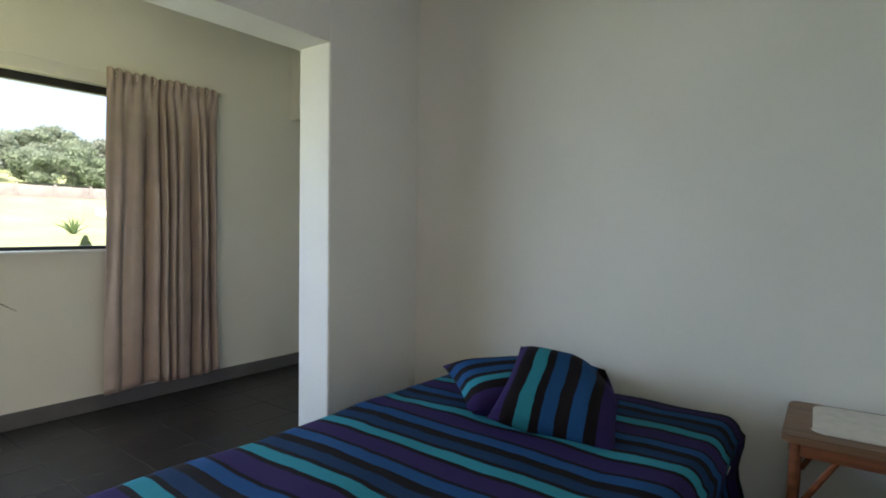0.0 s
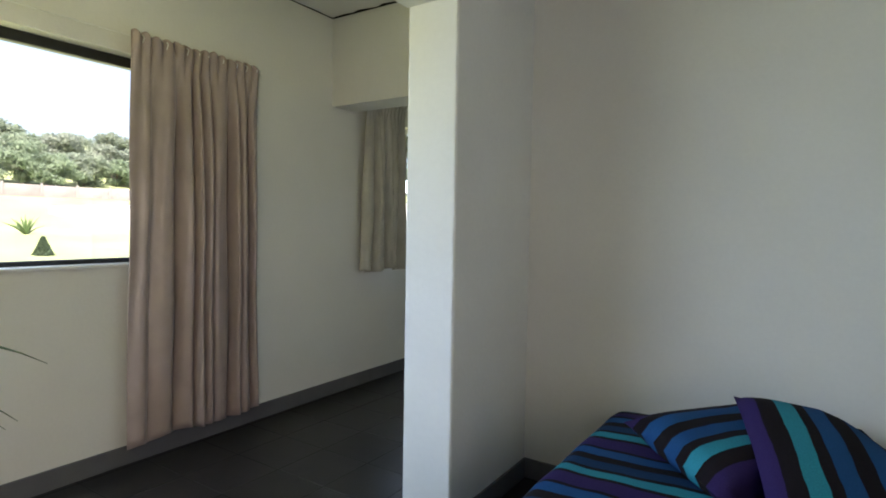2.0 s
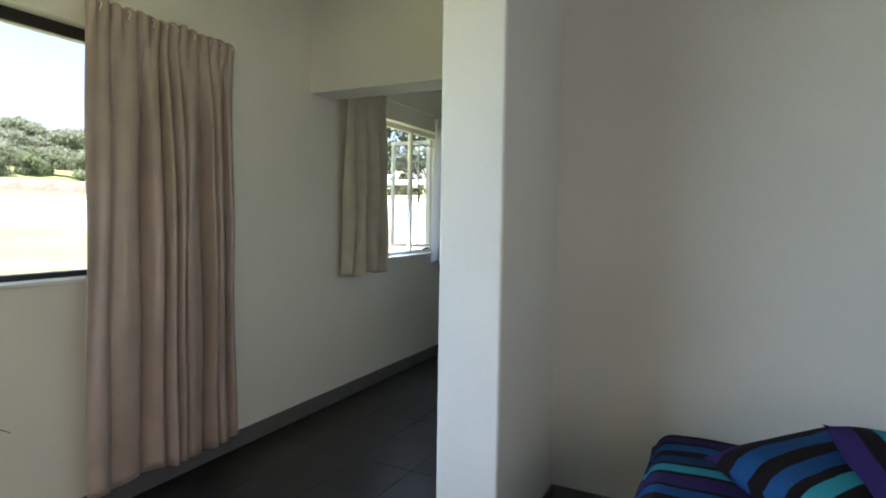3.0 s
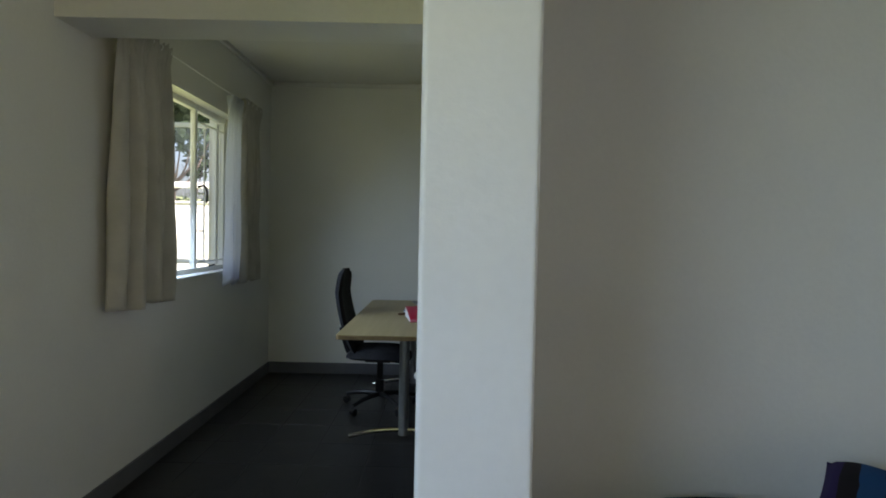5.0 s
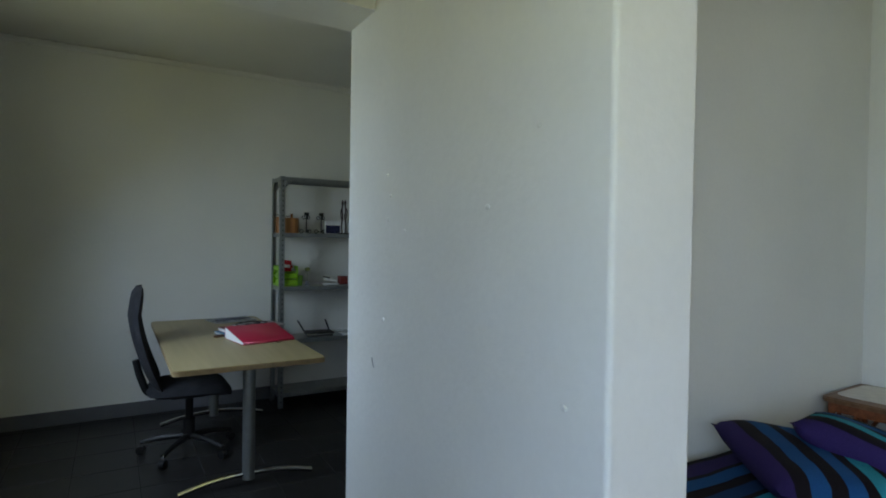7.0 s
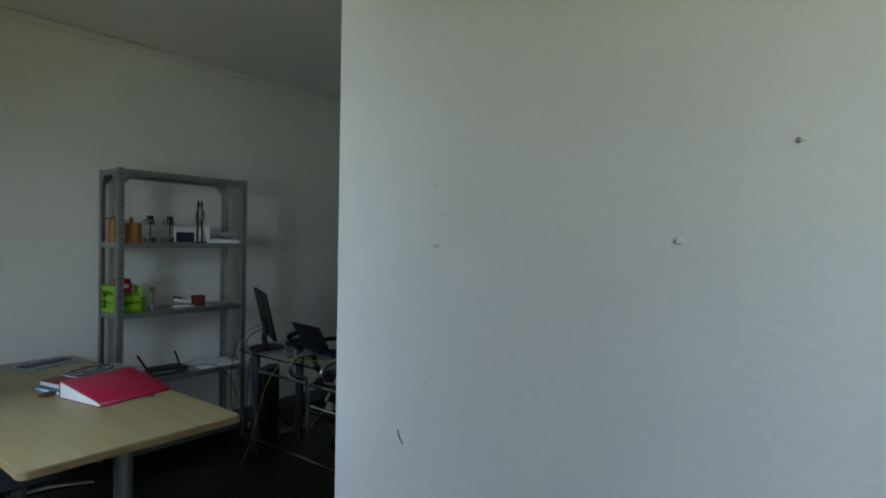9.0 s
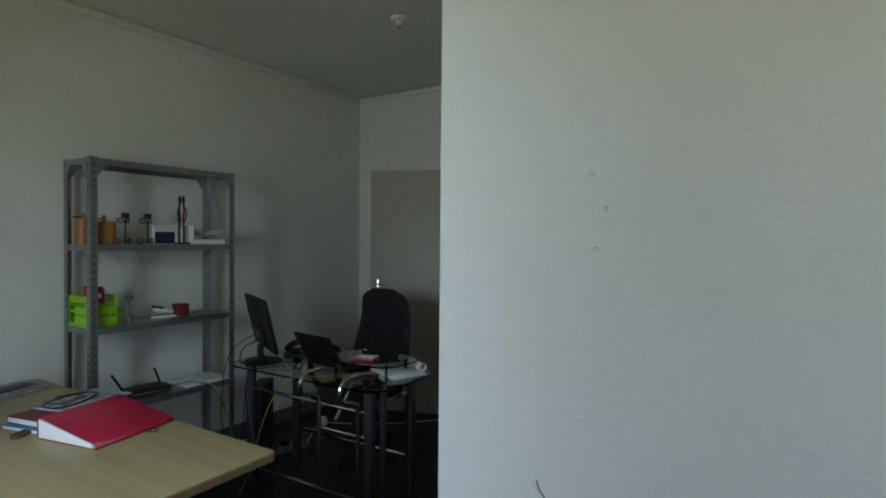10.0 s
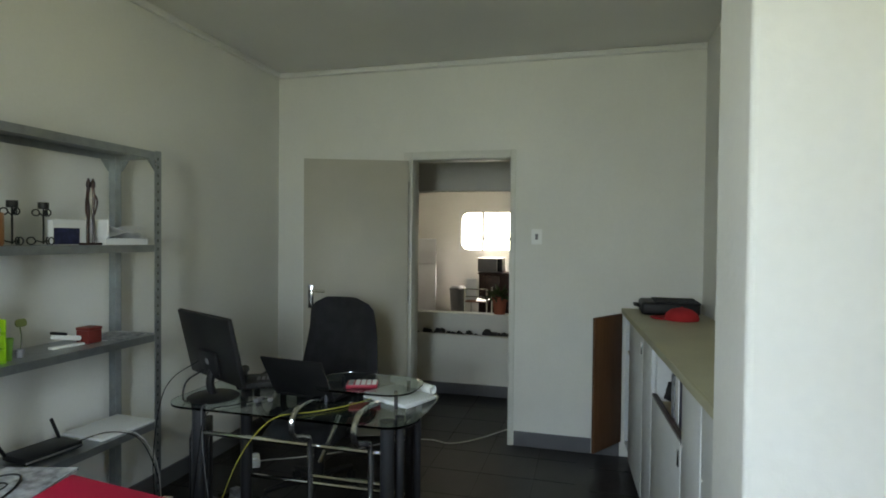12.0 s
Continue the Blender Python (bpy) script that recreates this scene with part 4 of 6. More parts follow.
def glass_desk():
    th = thing("glass_desk", "glass-topped desk on dark posts and chrome rails", "desk")
    part("glass_top", slab(round_rect(GX0, GX1, GY0, GY1, 0.13, 7), GZ - 0.010, GZ), M_dglass, th)
    part("raised_shelf", slab(round_rect(2.74, 3.08, 5.94, 6.44, 0.12, 7), 0.787, 0.795), M_dglass, th, "small raised glass shelf")
    for x, y in ((2.67, 6.93), (3.04, 6.93), (2.66, 6.00), (3.05, 6.02)):
        part("post", lt([(0.030, 0.0), (0.030, GZ - 0.03), (0.034, GZ - 0.03), (0.034, GZ - 0.010)], 14, x, y), M_gunmetal, th)
    for x, y in ((2.73, 5.97), (2.98, 5.97)):
        part("side_post", lt([(0.020, 0.0), (0.020, GZ - 0.010)], 12, x, y), M_gunmetal, th)
    for x, y in ((2.82, 6.02), (3.0, 6.02), (2.82, 6.36), (3.0, 6.36)):
        part("spacer", lt([(0.009, GZ), (0.009, 0.787)], 10, x, y), M_gunmetal, th)
    part("rail", tb([(2.67, 6.93, 0.57), (2.66, 6.00, 0.57)], 0.011, 8, False), M_steel, th)
    part("rail", tb([(2.66, 6.36, 0.44), (2.66, 6.00, 0.44)], 0.011, 8, False), M_steel, th)
    part("rail", tb([(2.66, 6.90, 0.10), (2.66, 6.00, 0.10)], 0.010, 8, False), M_steel, th)
    part("rail", tb([(3.04, 6.93, 0.22), (3.05, 6.02, 0.22)], 0.011, 8, False), M_steel, th)
    part("rail", tb([(2.66, 6.00, 0.60), (3.05, 6.02, 0.60)], 0.011, 8, False), M_steel, th)
    for y in (6.10, 6.38):
        part("bent_tube", tb([(2.80, y, 0.735), (2.70, y, 0.752), (2.59, y, 0.748), (2.545, y, 0.705), (2.56, y, 0.645), (2.62, y - 0.02, 0.62), (2.648, y - 0.03, 0.57), (2.648, y - 0.03, 0.24)], 0.013, 10), M_steel, th, "bent chrome tube")
    part("brace", tb([(2.92, 6.34, 0.62), (2.84, 6.40, 0.42)], 0.012, 8, False), M_steel, th)
    return th


glass_desk()


# ---- cupboards under the worktop ----
def cupboards():
    m = pose(4.445, 4.965, 0, 0, 0, 2.95)
    top = thing("worktop", "long yellowed worktop on the pale cupboards", "worktop", m)
    part("board", bx(-2.62, -0.004, -0.46, 0.0, 0.985, 1.015, 0.003), M_cabtop, top)
    part("front_edging", bx(-2.62, -0.004, 0.0005, 0.013, 0.983, 1.0165, 0.003), M_cabtop, top)

    def unit(a, b, label, door="closed"):
        th = thing("cupboard", label, "cupboard", m, "cupboards under the worktop")
        bm = bmesh.new()
        box(bm, a, b, -0.45, -0.43, 0.10, 0.985)
        box(bm, a, a + 0.016, -0.43, -0.02, 0.10, 0.985)
        box(bm, b - 0.016, b, -0.43, -0.02, 0.10, 0.985)
        box(bm, a + 0.016, b - 0.016, -0.43, -0.02, 0.10, 0.116)
        part("body", bm, M_cab, th, smooth=False)
        part("shelf", bx(a + 0.017, b - 0.017, -0.43, -0.03, 0.715, 0.731), M_desk, th)
        part("plinth", bx(a, b, -0.42, -0.05, 0.0, 0.10), M_skirt, th)
        if door == "closed":
            part("door", bx(a + 0.003, b - 0.003, -0.019, 0.0, 0.11, 0.98, 0.003), M_cab, th)
        if door == "half":
            part("lower_door", bx(a + 0.003, b - 0.003, -0.019, 0.0, 0.11, 0.75, 0.003), M_cab, th)
            part("top_edge", bx(a + 0.003, b - 0.003, -0.022, -0.002, 0.7505, 0.762), M_carved, th, "dark worn door edge")
            part("hinge", bx(a + 0.01, a + 0.03, 0.0, 0.006, 0.66, 0.72, 0.002), M_steel, th)
        for z in (0.25, 0.5, 0.75):
            part("screw_cap", lt([(0.006, 0), (0.005, 0.003)], 8), M_white, th).matrix_local = pose(b - 0.02, 0.0, z, -90)
        return th
    u = unit(-0.90, -0.004, "pale cupboard with its brown-backed door swung open", "open")
    part("fixed_door", bx(-0.897, -0.36, -0.019, 0.0, 0.11, 0.98, 0.003), M_cab, u)
    d = part("door", bx(-0.33, 0.0, -0.018, 0.0, 0.11, 0.98, 0.003), M_brown, u, "brown hardboard inner face of the open door")
    d.matrix_local = pose(-0.02, 0.022, 0, 0, 0, -36)
    part("facing", bx(-0.33, 0.0, 0.0002, 0.003, 0.11, 0.98), M_cab, d)
    part("hinge", bx(-0.895, -0.875, 0.0, 0.008, 0.88, 0.94, 0.002), M_steel, u)
    unit(-1.19, -0.91, "narrow pale cupboard with a closed door")
    unit(-1.83, -1.20, "pale cupboard with its upper half open, books inside", "half")
    unit(-2.11, -1.84, "pale painted cupboard with a closed door")
    unit(-2.56, -2.12, "pale painted cupboard with a closed door")
    return m


CABM = cupboards()


# ---- passage planter ----
pl = wall("planter", 'x', 5.60, 5.66, 4.2, 9.0, -0.05, 0.56, [], M_wall)
tagged(pl, "low plastered planter wall in the passage", "planter")
soil = structure("planter_bed", bx(5.66, 5.95, 4.2, 9.0, 0.40, 0.505), M_void, "dark soil bed of the planter", "soil")

# ---- floors ----
def tiled_floor(name, label, x0, x1, y0, y1, ox, oy, pitch):
    fl = structure(name, bx(x0, x1, y0, y1, -0.06, -0.0016), M_grout, label, "floor")
    me = bpy.data.meshes.new("tile")
    bm = bx(-pitch / 2 + 0.0022, pitch / 2 - 0.0022, -pitch / 2 + 0.0022, pitch / 2 - 0.0022, -0.01, 0.0, 0.0012, 1)
    bm.to_mesh(me)
    bm.free()
    me.materials.append(M_tile)
    i0, i1 = math.floor((x0 - ox) / pitch), math.ceil((x1 - ox) / pitch)
    j0, j1 = math.floor((y0 - oy) / pitch), math.ceil((y1 - oy) / pitch)
    rng = random.Random(11)
    for i in range(i0, i1):
        for j in range(j0, j1):
            ob = new("tile", me)
            ob.parent = fl
            ob.matrix_local = pose(ox + (i + 0.5) * pitch, oy + (j + 0.5) * pitch, -0.0006 * rng.random(), rng.uniform(-0.06, 0.06), rng.uniform(-0.06, 0.06), 0)


tiled_floor("floor_bedroom", "dark grey ceramic floor tiles", 0.0, X_RIGHT, X_BACK, SY1, 0.04, 2.50, 0.345)
tiled_floor("floor_office", "dark grey ceramic floor tiles in the office", 0.0, 5.6, SY1 + 0.25, 7.6, 0.893, 5.17, 0.335)
structure("floor_kitchen", bx(4.5, 11.6, 4.0, 9.1, -0.07, -0.012), M_tile, "dark kitchen floor", "floor")

# ---- garden ----
def ground_height(x, y):
    d = max(0.0, -x)
    z = -0.30 + 0.0145 * d + 0.00126 * d * d if d < 90 else -0.30 + 0.0145 * 90 + 0.00126 * 8100 + 0.12 * (d - 90)
    return z + 0.10 * noise.noise(Vector((x * 0.09, y * 0.09, 0))) * min(1, d / 10)


def ground():
    bm = bmesh.new()
    xs = [-900, -400, -200, -140] + [-100 + 4 * i for i in range(22)] + [-12, -8, -5, -3, -1, 1, 15, 40, 120, 900]
    ys = [-900, -300, -120] + [-60 + 6 * i for i in range(28)] + [140, 220, 500, 900]
    g = [[bm.verts.new((x, y, ground_height(x, y))) for y in ys] for x in xs]
    for i in range(len(xs) - 1):
        for j in range(len(ys) - 1):
            bm.faces.new((g[i][j], g[i + 1][j], g[i + 1][j + 1], g[i][j + 1]))
    bmesh.ops.recalc_face_normals(bm, faces=bm.faces)
    structure("ground", bm, M_lawn, "sunlit dry lawn rising away from the house", "lawn", True)


ground()


def tree(name, label, seed, high, wide, material, base=0.18, n=6000, leaf=0.24):
    """Tapered trunk, limbs, and a crown of many small leaf sprays."""
    rng = random.Random(seed)
    th = thing(name, label, "tree")
    bm = bmesh.new()
    tips = []
    tube(bm, [(0, 0, -0.3), (0.1, 0.05, high * base), (0.0, 0.15, high * 0.55)], 0.17, 7, taper=0.09)
    for k in range(9):
        a = rng.random() * 6.28
        z0 = high * (base + 0.35 * rng.random())
        r = wide * (0.25 + 0.30 * rng.random())
        z1 = z0 + high * (0.12 + 0.30 * rng.random())
        tube(bm, [(0.05, 0.08, z0 * 0.85), (0.5 * r * math.cos(a), 0.5 * r * math.sin(a), z0 + 0.3), (r * math.cos(a), r * math.sin(a), z1)], 0.07, 5, taper=0.02)
        tips.append(Vector((r * math.cos(a), r * math.sin(a), z1)))
    tips += [Vector((rng.uniform(-0.42, 0.42) * wide, rng.uniform(-0.42, 0.42) * wide, high * rng.uniform(0.10, 0.3))) for _ in range(5)]
    tips += [Vector((rng.uniform(-0.2, 0.2) * wide, rng.uniform(-0.2, 0.2) * wide, high * rng.uniform(0.6, 0.92))) for _ in range(6)]
    part("trunk", bm, M_bark, th)
    nr = np.random.default_rng(seed)
    vs, fs = [], []
    for k in range(n):
        c = tips[k % len(tips)]
        d = nr.normal(size=3)
        d /= np.linalg.norm(d)
        rad = wide * 0.22 * (0.3 + 0.85 * nr.random())
        p = np.array(c) + d * rad * np.array((1, 1, 0.72))
        if p[2] < high * 0.03:
            continue
        a = nr.normal(size=3)
        a /= np.linalg.norm(a)
        b = np.cross(a, d)
        b /= np.linalg.norm(b) + 1e-6
        s = leaf * (0.6 + 0.9 * nr.random())
        i = len(vs)
        vs += [tuple(p - a * s), tuple(p + b * s * 0.5), tuple(p + a * s), tuple(p - b * s * 0.5)]
        fs.append((i, i + 1, i + 2, i + 3))
    me = bpy.data.meshes.new("crown")
    me.from_pydata(vs, [], fs)
    me.materials.append(material)
    ob = new("crown", me)
    ob.parent = th
    return th


def plant_trees():
    kinds = [tree("tree", "spreading olive-green garden tree", s, 5.4, 5.6, M_foliage) for s in (2, 7, 13)]
    rng = random.Random(4)
    spots = []
    for row, (x0, step, lo, hi) in enumerate(((-57, 3.0, 0.66, 0.90), (-66, 3.4, 0.76, 1.03), (-78, 4.2, 0.86, 1.18))):
        for k in range(int(75 / step)):
            spots.append((x0 + rng.uniform(-2.5, 2.5), -14 + k * step + rng.uniform(-1, 1), rng.uniform(lo, hi)))
    for i, (x, y, s) in enumerate(spots):
        k = kinds[i % 3]
        m = pose(x, y, ground_height(x, y) - 0.05, 0, 0, rng.uniform(0, 360)) @ Matrix.Diagonal((s, s, s, 1))
        if i < 3:
            k.matrix_basis = m
        else:
            copy_thing(k, m)
    con = tree("tree", "tall dark evergreen behind the boundary wall", 21, 9.5, 5.0, M_foliage2, 0.15, 3600, 0.2)
    con.matrix_basis = pose(-10.5, 27.0, -0.2)
    for x, y, a in ((-17, 30, 60), (-4.5, 31, 140), (-24, 27, 230), (-0.5, 29, 300)):
        copy_thing(con, pose(x, y, -0.2, 0, 0, a))


plant_trees()


def fence():
    th = thing("fence", "precast concrete panel fence across the lawn", "fence")
    pm = bx(-0.07, 0.07, -0.07, 0.07, -0.4, 1.05, 0.01)
    post = part("post", pm, M_fence, th)
    pan = part("panel", bx(-0.03, 0.03, -1.22, 1.22, -0.3, 0.92, 0.01), M_fence, th)
    for k in range(26):
        y = -12 + 2.45 * k
        z = ground_height(-45, y)
        a = post if k == 0 else new("post", post.data)
        b = pan if k == 0 else new("panel", pan.data)
        a.parent = b.parent = th
        a.matrix_local, b.matrix_local = pose(-45, y, z), pose(-45, y + 1.225, z)


fence()


def boundary():
    th = thing("boundary_wall", "white plastered boundary wall with a beam above", "wall")
    part("wall_panel", bx(-34, 4, 16, 16.2, -0.6, 1.98, 0.01), M_bwall, th)
    part("coping", bx(-34, 4, 15.96, 16.24, 1.98, 2.03, 0.01), M_bwall, th)
    for x in (-7.4, -3.4):
        part("pillar", bx(x - 0.12, x + 0.12, 15.98, 16.22, 2.03, 2.36, 0.01), M_bwall, th)
    part("beam", bx(-9.5, -3.2, 15.98, 16.22, 2.36, 2.50, 0.01), M_bwall, th)
    f = thing("wall_ornament", "white bird-shaped ornament on the wall beam", "ornament", pose(-6.35, 16.1, 2.50))
    bm = bmesh.new()
    lathe(bm, [(0.03, 0.0), (0.05, 0.06), (0.10, 0.14), (0.07, 0.22), (0.02, 0.27)], 10)
    tube(bm, [(0.02, 0, 0.14), (0.16, 0, 0.24), (0.26, 0, 0.22)], 0.05, 8, taper=0.01)
    tube(bm, [(-0.02, 0, 0.14), (-0.12, 0, 0.26), (-0.20, 0, 0.36)], 0.05, 8, taper=0.015)
    part("figure", bm, M_bwall, f)


boundary()


def agave(m, label, n=26, length=0.9):
    th = thing("garden_plant", label, "plant", m)
    bm = bmesh.new()
    rng = random.Random(3)
    for k in range(n):
        a = rng.random() * 6.28
        el = rng.uniform(0.5, 1.4)
        L = length * rng.uniform(0.7, 1.1)
        d = Vector((math.cos(a) * math.cos(el), math.sin(a) * math.cos(el), math.sin(el)))
        tube(bm, [d * 0.03, d * L * 0.5, d * L + Vector((0, 0, -0.12 * L))], 0.045, 4, steps=3, taper=0.004)
    part("leaves", bm, M_leaf, th)


agave(pose(-22.8, 10.85, ground_height(-22.8, 10.85)), "spiky green agave on the lawn")
sh = thing("garden_shrub", "small clipped cone-shaped green shrub on the lawn", "shrub", pose(-15.8, 8.75, ground_height(-15.8, 8.75)))
bm = bmesh.new()
rng = random.Random(9)
for k in range(1500):
    z = rng.random() ** 1.3 * 0.55
    r = 0.26 * (1 - z / 0.6) * (0.75 + 0.3 * rng.random())
    a = rng.random() * 6.28
    p = Vector((r * math.cos(a), r * math.sin(a), z + 0.02))
    q = Vector((rng.uniform(-1, 1), rng.uniform(-1, 1), rng.uniform(-0.4, 1))) * 0.05
    w = q.cross(Vector((0.3, 0.8, 0.5))).normalized() * 0.028
    bm.faces.new([bm.verts.new(p - q), bm.verts.new(p + w), bm.verts.new(p + q), bm.verts.new(p - w)])
part("foliage", bm, M_foliage2, sh, smooth=False)

# ---- assumed glazed door behind the walker, never in view, added for its light ----
gd = tagged(new("window_4"), "assumed glazed door with a dark frame, out of view in the bedroom side wall", "window", kind="structure")
for a, b in ((-1.55, -1.49), (-0.63, -0.57), (0.29, 0.35)):
    part("stile", bx(4.58, 4.64, a, b, 0.02, 2.08, 0.004), M_alu, gd)
for y0, y1 in ((-1.49, -0.63), (-0.57, 0.29)):
    for a, b in ((0.02, 0.10), (2.02, 2.08)):
        part("rail", bx(4.58, 4.64, y0, y1, a, b, 0.004), M_alu, gd)
    p = part("pane", bx(4.608, 4.612, y0, y1, 0.10, 2.02), M_glass, gd, smooth=False)
    p.visible_shadow = False

# ---- filler dabs and scratches on the stub wall ----
stub = bpy.data.objects["wall_stub"]
rng = random.Random(2)
for y, z, r in ((4.54, 1.62, 0.006), (3.92, 1.48, 0.008), (4.56, 1.10, 0.008), (4.51, 1.545, 0.006), (4.53, 1.46, 0.007), (3.62, 1.03, 0.008), (3.72, 1.66, 0.006), (4.40, 1.42, 0.006)):
    bm = bmesh.new()
    bmesh.ops.create_icosphere(bm, subdivisions=2, radius=1.0)
    for v in bm.verts:
        v.co *= 1 + 0.25 * noise.noise(v.co * 2.1 + Vector((y * 9, z * 7, 0)))
    bmesh.ops.scale(bm, vec=(0.0035, r * rng.uniform(0.8, 1.4), r), verts=bm.verts)
    bmesh.ops.translate(bm, vec=(SX0 - 0.0005, y, z), verts=bm.verts)
    part("filler_dab", bm, M_white, stub)
part("scratch", tb([(SX0 - 0.001, 4.655, 0.945), (SX0 - 0.001, 4.648, 0.925), (SX0 - 0.001, 4.635, 0.910)], 0.0018, 5), M_grey, stub)
part("chip", bx(SX0 - 0.002, SX0 + 0.001, 4.02, 4.05, 0.60, 0.615, 0.001), M_grey, stub)

# ---- things on the beech desk ----
DZ = 0.732


def ring_binder():
    th = thing("ring_binder", "red lever-arch binder lying on the beech desk", "binder", pose(1.575, 6.40, DZ + 0.0005, 0, 0, 11))
    w, d = 0.168, 0.148
    # wedge shape: thick spine at the far edge
    bm = bmesh.new()
    sec = [(-d, 0.0), (d, 0.0), (d + 0.008, 0.010), (d + 0.008, 0.068), (d, 0.078), (-d + 0.02, 0.022), (-d - 0.004, 0.012), (-d - 0.004, 0.004)]
    inn = [(-d + 0.012, 0.004), (d - 0.004, 0.004), (d - 0.002, 0.070), (-d + 0.02, 0.017)]
    rows = [[bm.verts.new((x, y, z)) for y, z in sec] for x in (-w, w)]
    n = len(sec)
    for i in range(n):
        bm.faces.new((rows[0][i], rows[0][(i + 1) % n], rows[1][(i + 1) % n], rows[1][i]))
    bm.faces.new(rows[1][::-1])
    bmesh.ops.recalc_face_normals(bm, faces=bm.faces)
    bmesh.ops.bevel(bm, geom=[e for e in bm.edges if len(e.link_faces) == 2], offset=0.003, segments=2, affect='EDGES')
    cov = part("cover", bm, M_red, th)
    so = cov.modifiers.new("thickness", 'SOLIDIFY')
    so.thickness, so.offset = 0.002, -1
    bm = bmesh.new()
    rows = [[bm.verts.new((x, y, z)) for y, z in inn] for x in (-w - 0.001, w - 0.01)]
    for i in range(4):
        bm.faces.new((rows[0][i], rows[0][(i + 1) % 4], rows[1][(i + 1) % 4], rows[1][i]))
    bm.faces.new(rows[0])
    bm.faces.new(rows[1][::-1])
    bmesh.ops.recalc_face_normals(bm, faces=bm.faces)
    part("page_block", bm, M_paper, th, "white paper pages")
    part("pull_ring", tb([(0.03, -d - 0.004, 0.006), (0.035, -d - 0.035, 0.003), (0.055, -d - 0.040, 0.003), (0.065, -d - 0.004, 0.006)], 0.002, 5), M_iron, th, "thin cord loop")


def flat_book(name, label, m, w, d, h, cover, cat="book"):
    th = thing(name, label, cat, m)
    part("page_block", bx(-w / 2 + 0.004, w / 2 - 0.003, -d / 2 + 0.004, d / 2 - 0.004, 0.002, h - 0.002), M_paper, th)
    bm = bmesh.new()
    box(bm, -w / 2, w / 2, -d / 2, d / 2, 0.0, 0.002)
    box(bm, -w / 2, w / 2, -d / 2, d / 2, h - 0.002, h)
    box(bm, w / 2 - 0.003, w / 2, -d / 2, d / 2, 0.002, h - 0.002)
    part("cover", bm, cover, th, smooth=False)
    return th


ring_binder()
flat_book("notebook", "blue-covered notebook under the diary", pose(1.54, 6.68, DZ + 0.0005, 0, 0, 14), 0.34, 0.22, 0.016, M_blue)
flat_book("diary", "dark maroon hardback diary on the desk", pose(1.555, 6.69, DZ + 0.0175, 0, 0, 12), 0.33, 0.21, 0.024, M_maroon)
flat_book("magazine", "white printed magazine on top of the diary", pose(1.635, 6.72, DZ + 0.0425, 0, 0, 16), 0.29, 0.21, 0.008, M_greyp, "magazine")
flat_book("magazine", "open printed magazine at the desk's far end", pose(1.56, 7.33, DZ + 0.0005, 0, 0, 12), 0.32, 0.24, 0.007, M_greyp, "magazine")
flat_book("photo_card", "dark printed card lying on the magazine", pose(1.57, 7.33, DZ + 0.0085, 0, 0, 20), 0.26, 0.08, 0.004, M_navy, "card")
gl = thing("reading_glasses", "black-rimmed reading glasses folded on the magazine", "glasses", pose(1.60, 6.73, DZ + 0.052, 0, 0, 22))
for s in (-1, 1):
    part("rim", tb([(s * 0.033 + 0.026 * math.cos(a), 0.018 * math.sin(a), 0.003) for a in [k * math.tau / 12 for k in range(13)]], 0.0018, 5, True, 2), M_black, gl)
    part("temple", tb([(s * 0.062, 0.0, 0.003), (s * 0.066, 0.07, 0.004), (s * 0.02, 0.11, 0.003)], 0.0018, 5), M_black, gl)
part("cord", tb([(-0.12, -0.02, 0.002), (-0.10, 0.05, 0.004), (0.0, 0.075, 0.005), (0.10, 0.045, 0.004), (0.11, -0.01, 0.003), (0.03, -0.045, 0.003), (-0.07, -0.05, 0.003), (-0.12, -0.02, 0.002)], 0.0028, 6), M_black, gl)
bk = thing("key_bunch", "small brown leather key holder on the desk", "keys", pose(1.365, 6.60, DZ + 0.0005, 0, 0, 30))
part("fob", slab(round_rect(-0.045, 0.045, -0.02, 0.02, 0.015), 0.0, 0.012), M_brown, bk)
part("key", slab(round_rect(0.045, 0.085, -0.006, 0.006, 0.005), 0.001, 0.004), M_steel, bk)

# ---- things on the steel shelf ----
S1, S2, S3 = 1.4305, 0.9905, 0.5555


def wooden_pot(x, y, w, h, label, peg):
    th = thing("wooden_holder", label, "wooden holder", pose(x, y, S1), "wooden holders")
    bm = lt([(w * 0.92, 0.0), (w, 0.01), (w, h - 0.006), (w * 0.96, h), (w * 0.84, h), (w * 0.84, h - 0.02)], 18)
    part("body", bm, M_orange, th)
    part("peg", bx(-0.010, 0.010, -0.004, 0.004, h - 0.02, h + 0.035, 0.002), M_orange, th)
    part("stick", tb([(-0.05, 0.0, h + 0.012), (0.01, 0.0, h + 0.016)], 0.003, 5, False), M_carved, th)


wooden_pot(1.962, 7.42, 0.040, 0.135, "pale orange wooden pot with a peg", 1)
wooden_pot(2.035, 7.35, 0.058, 0.125, "orange-brown turned wooden pot with a peg", 1)


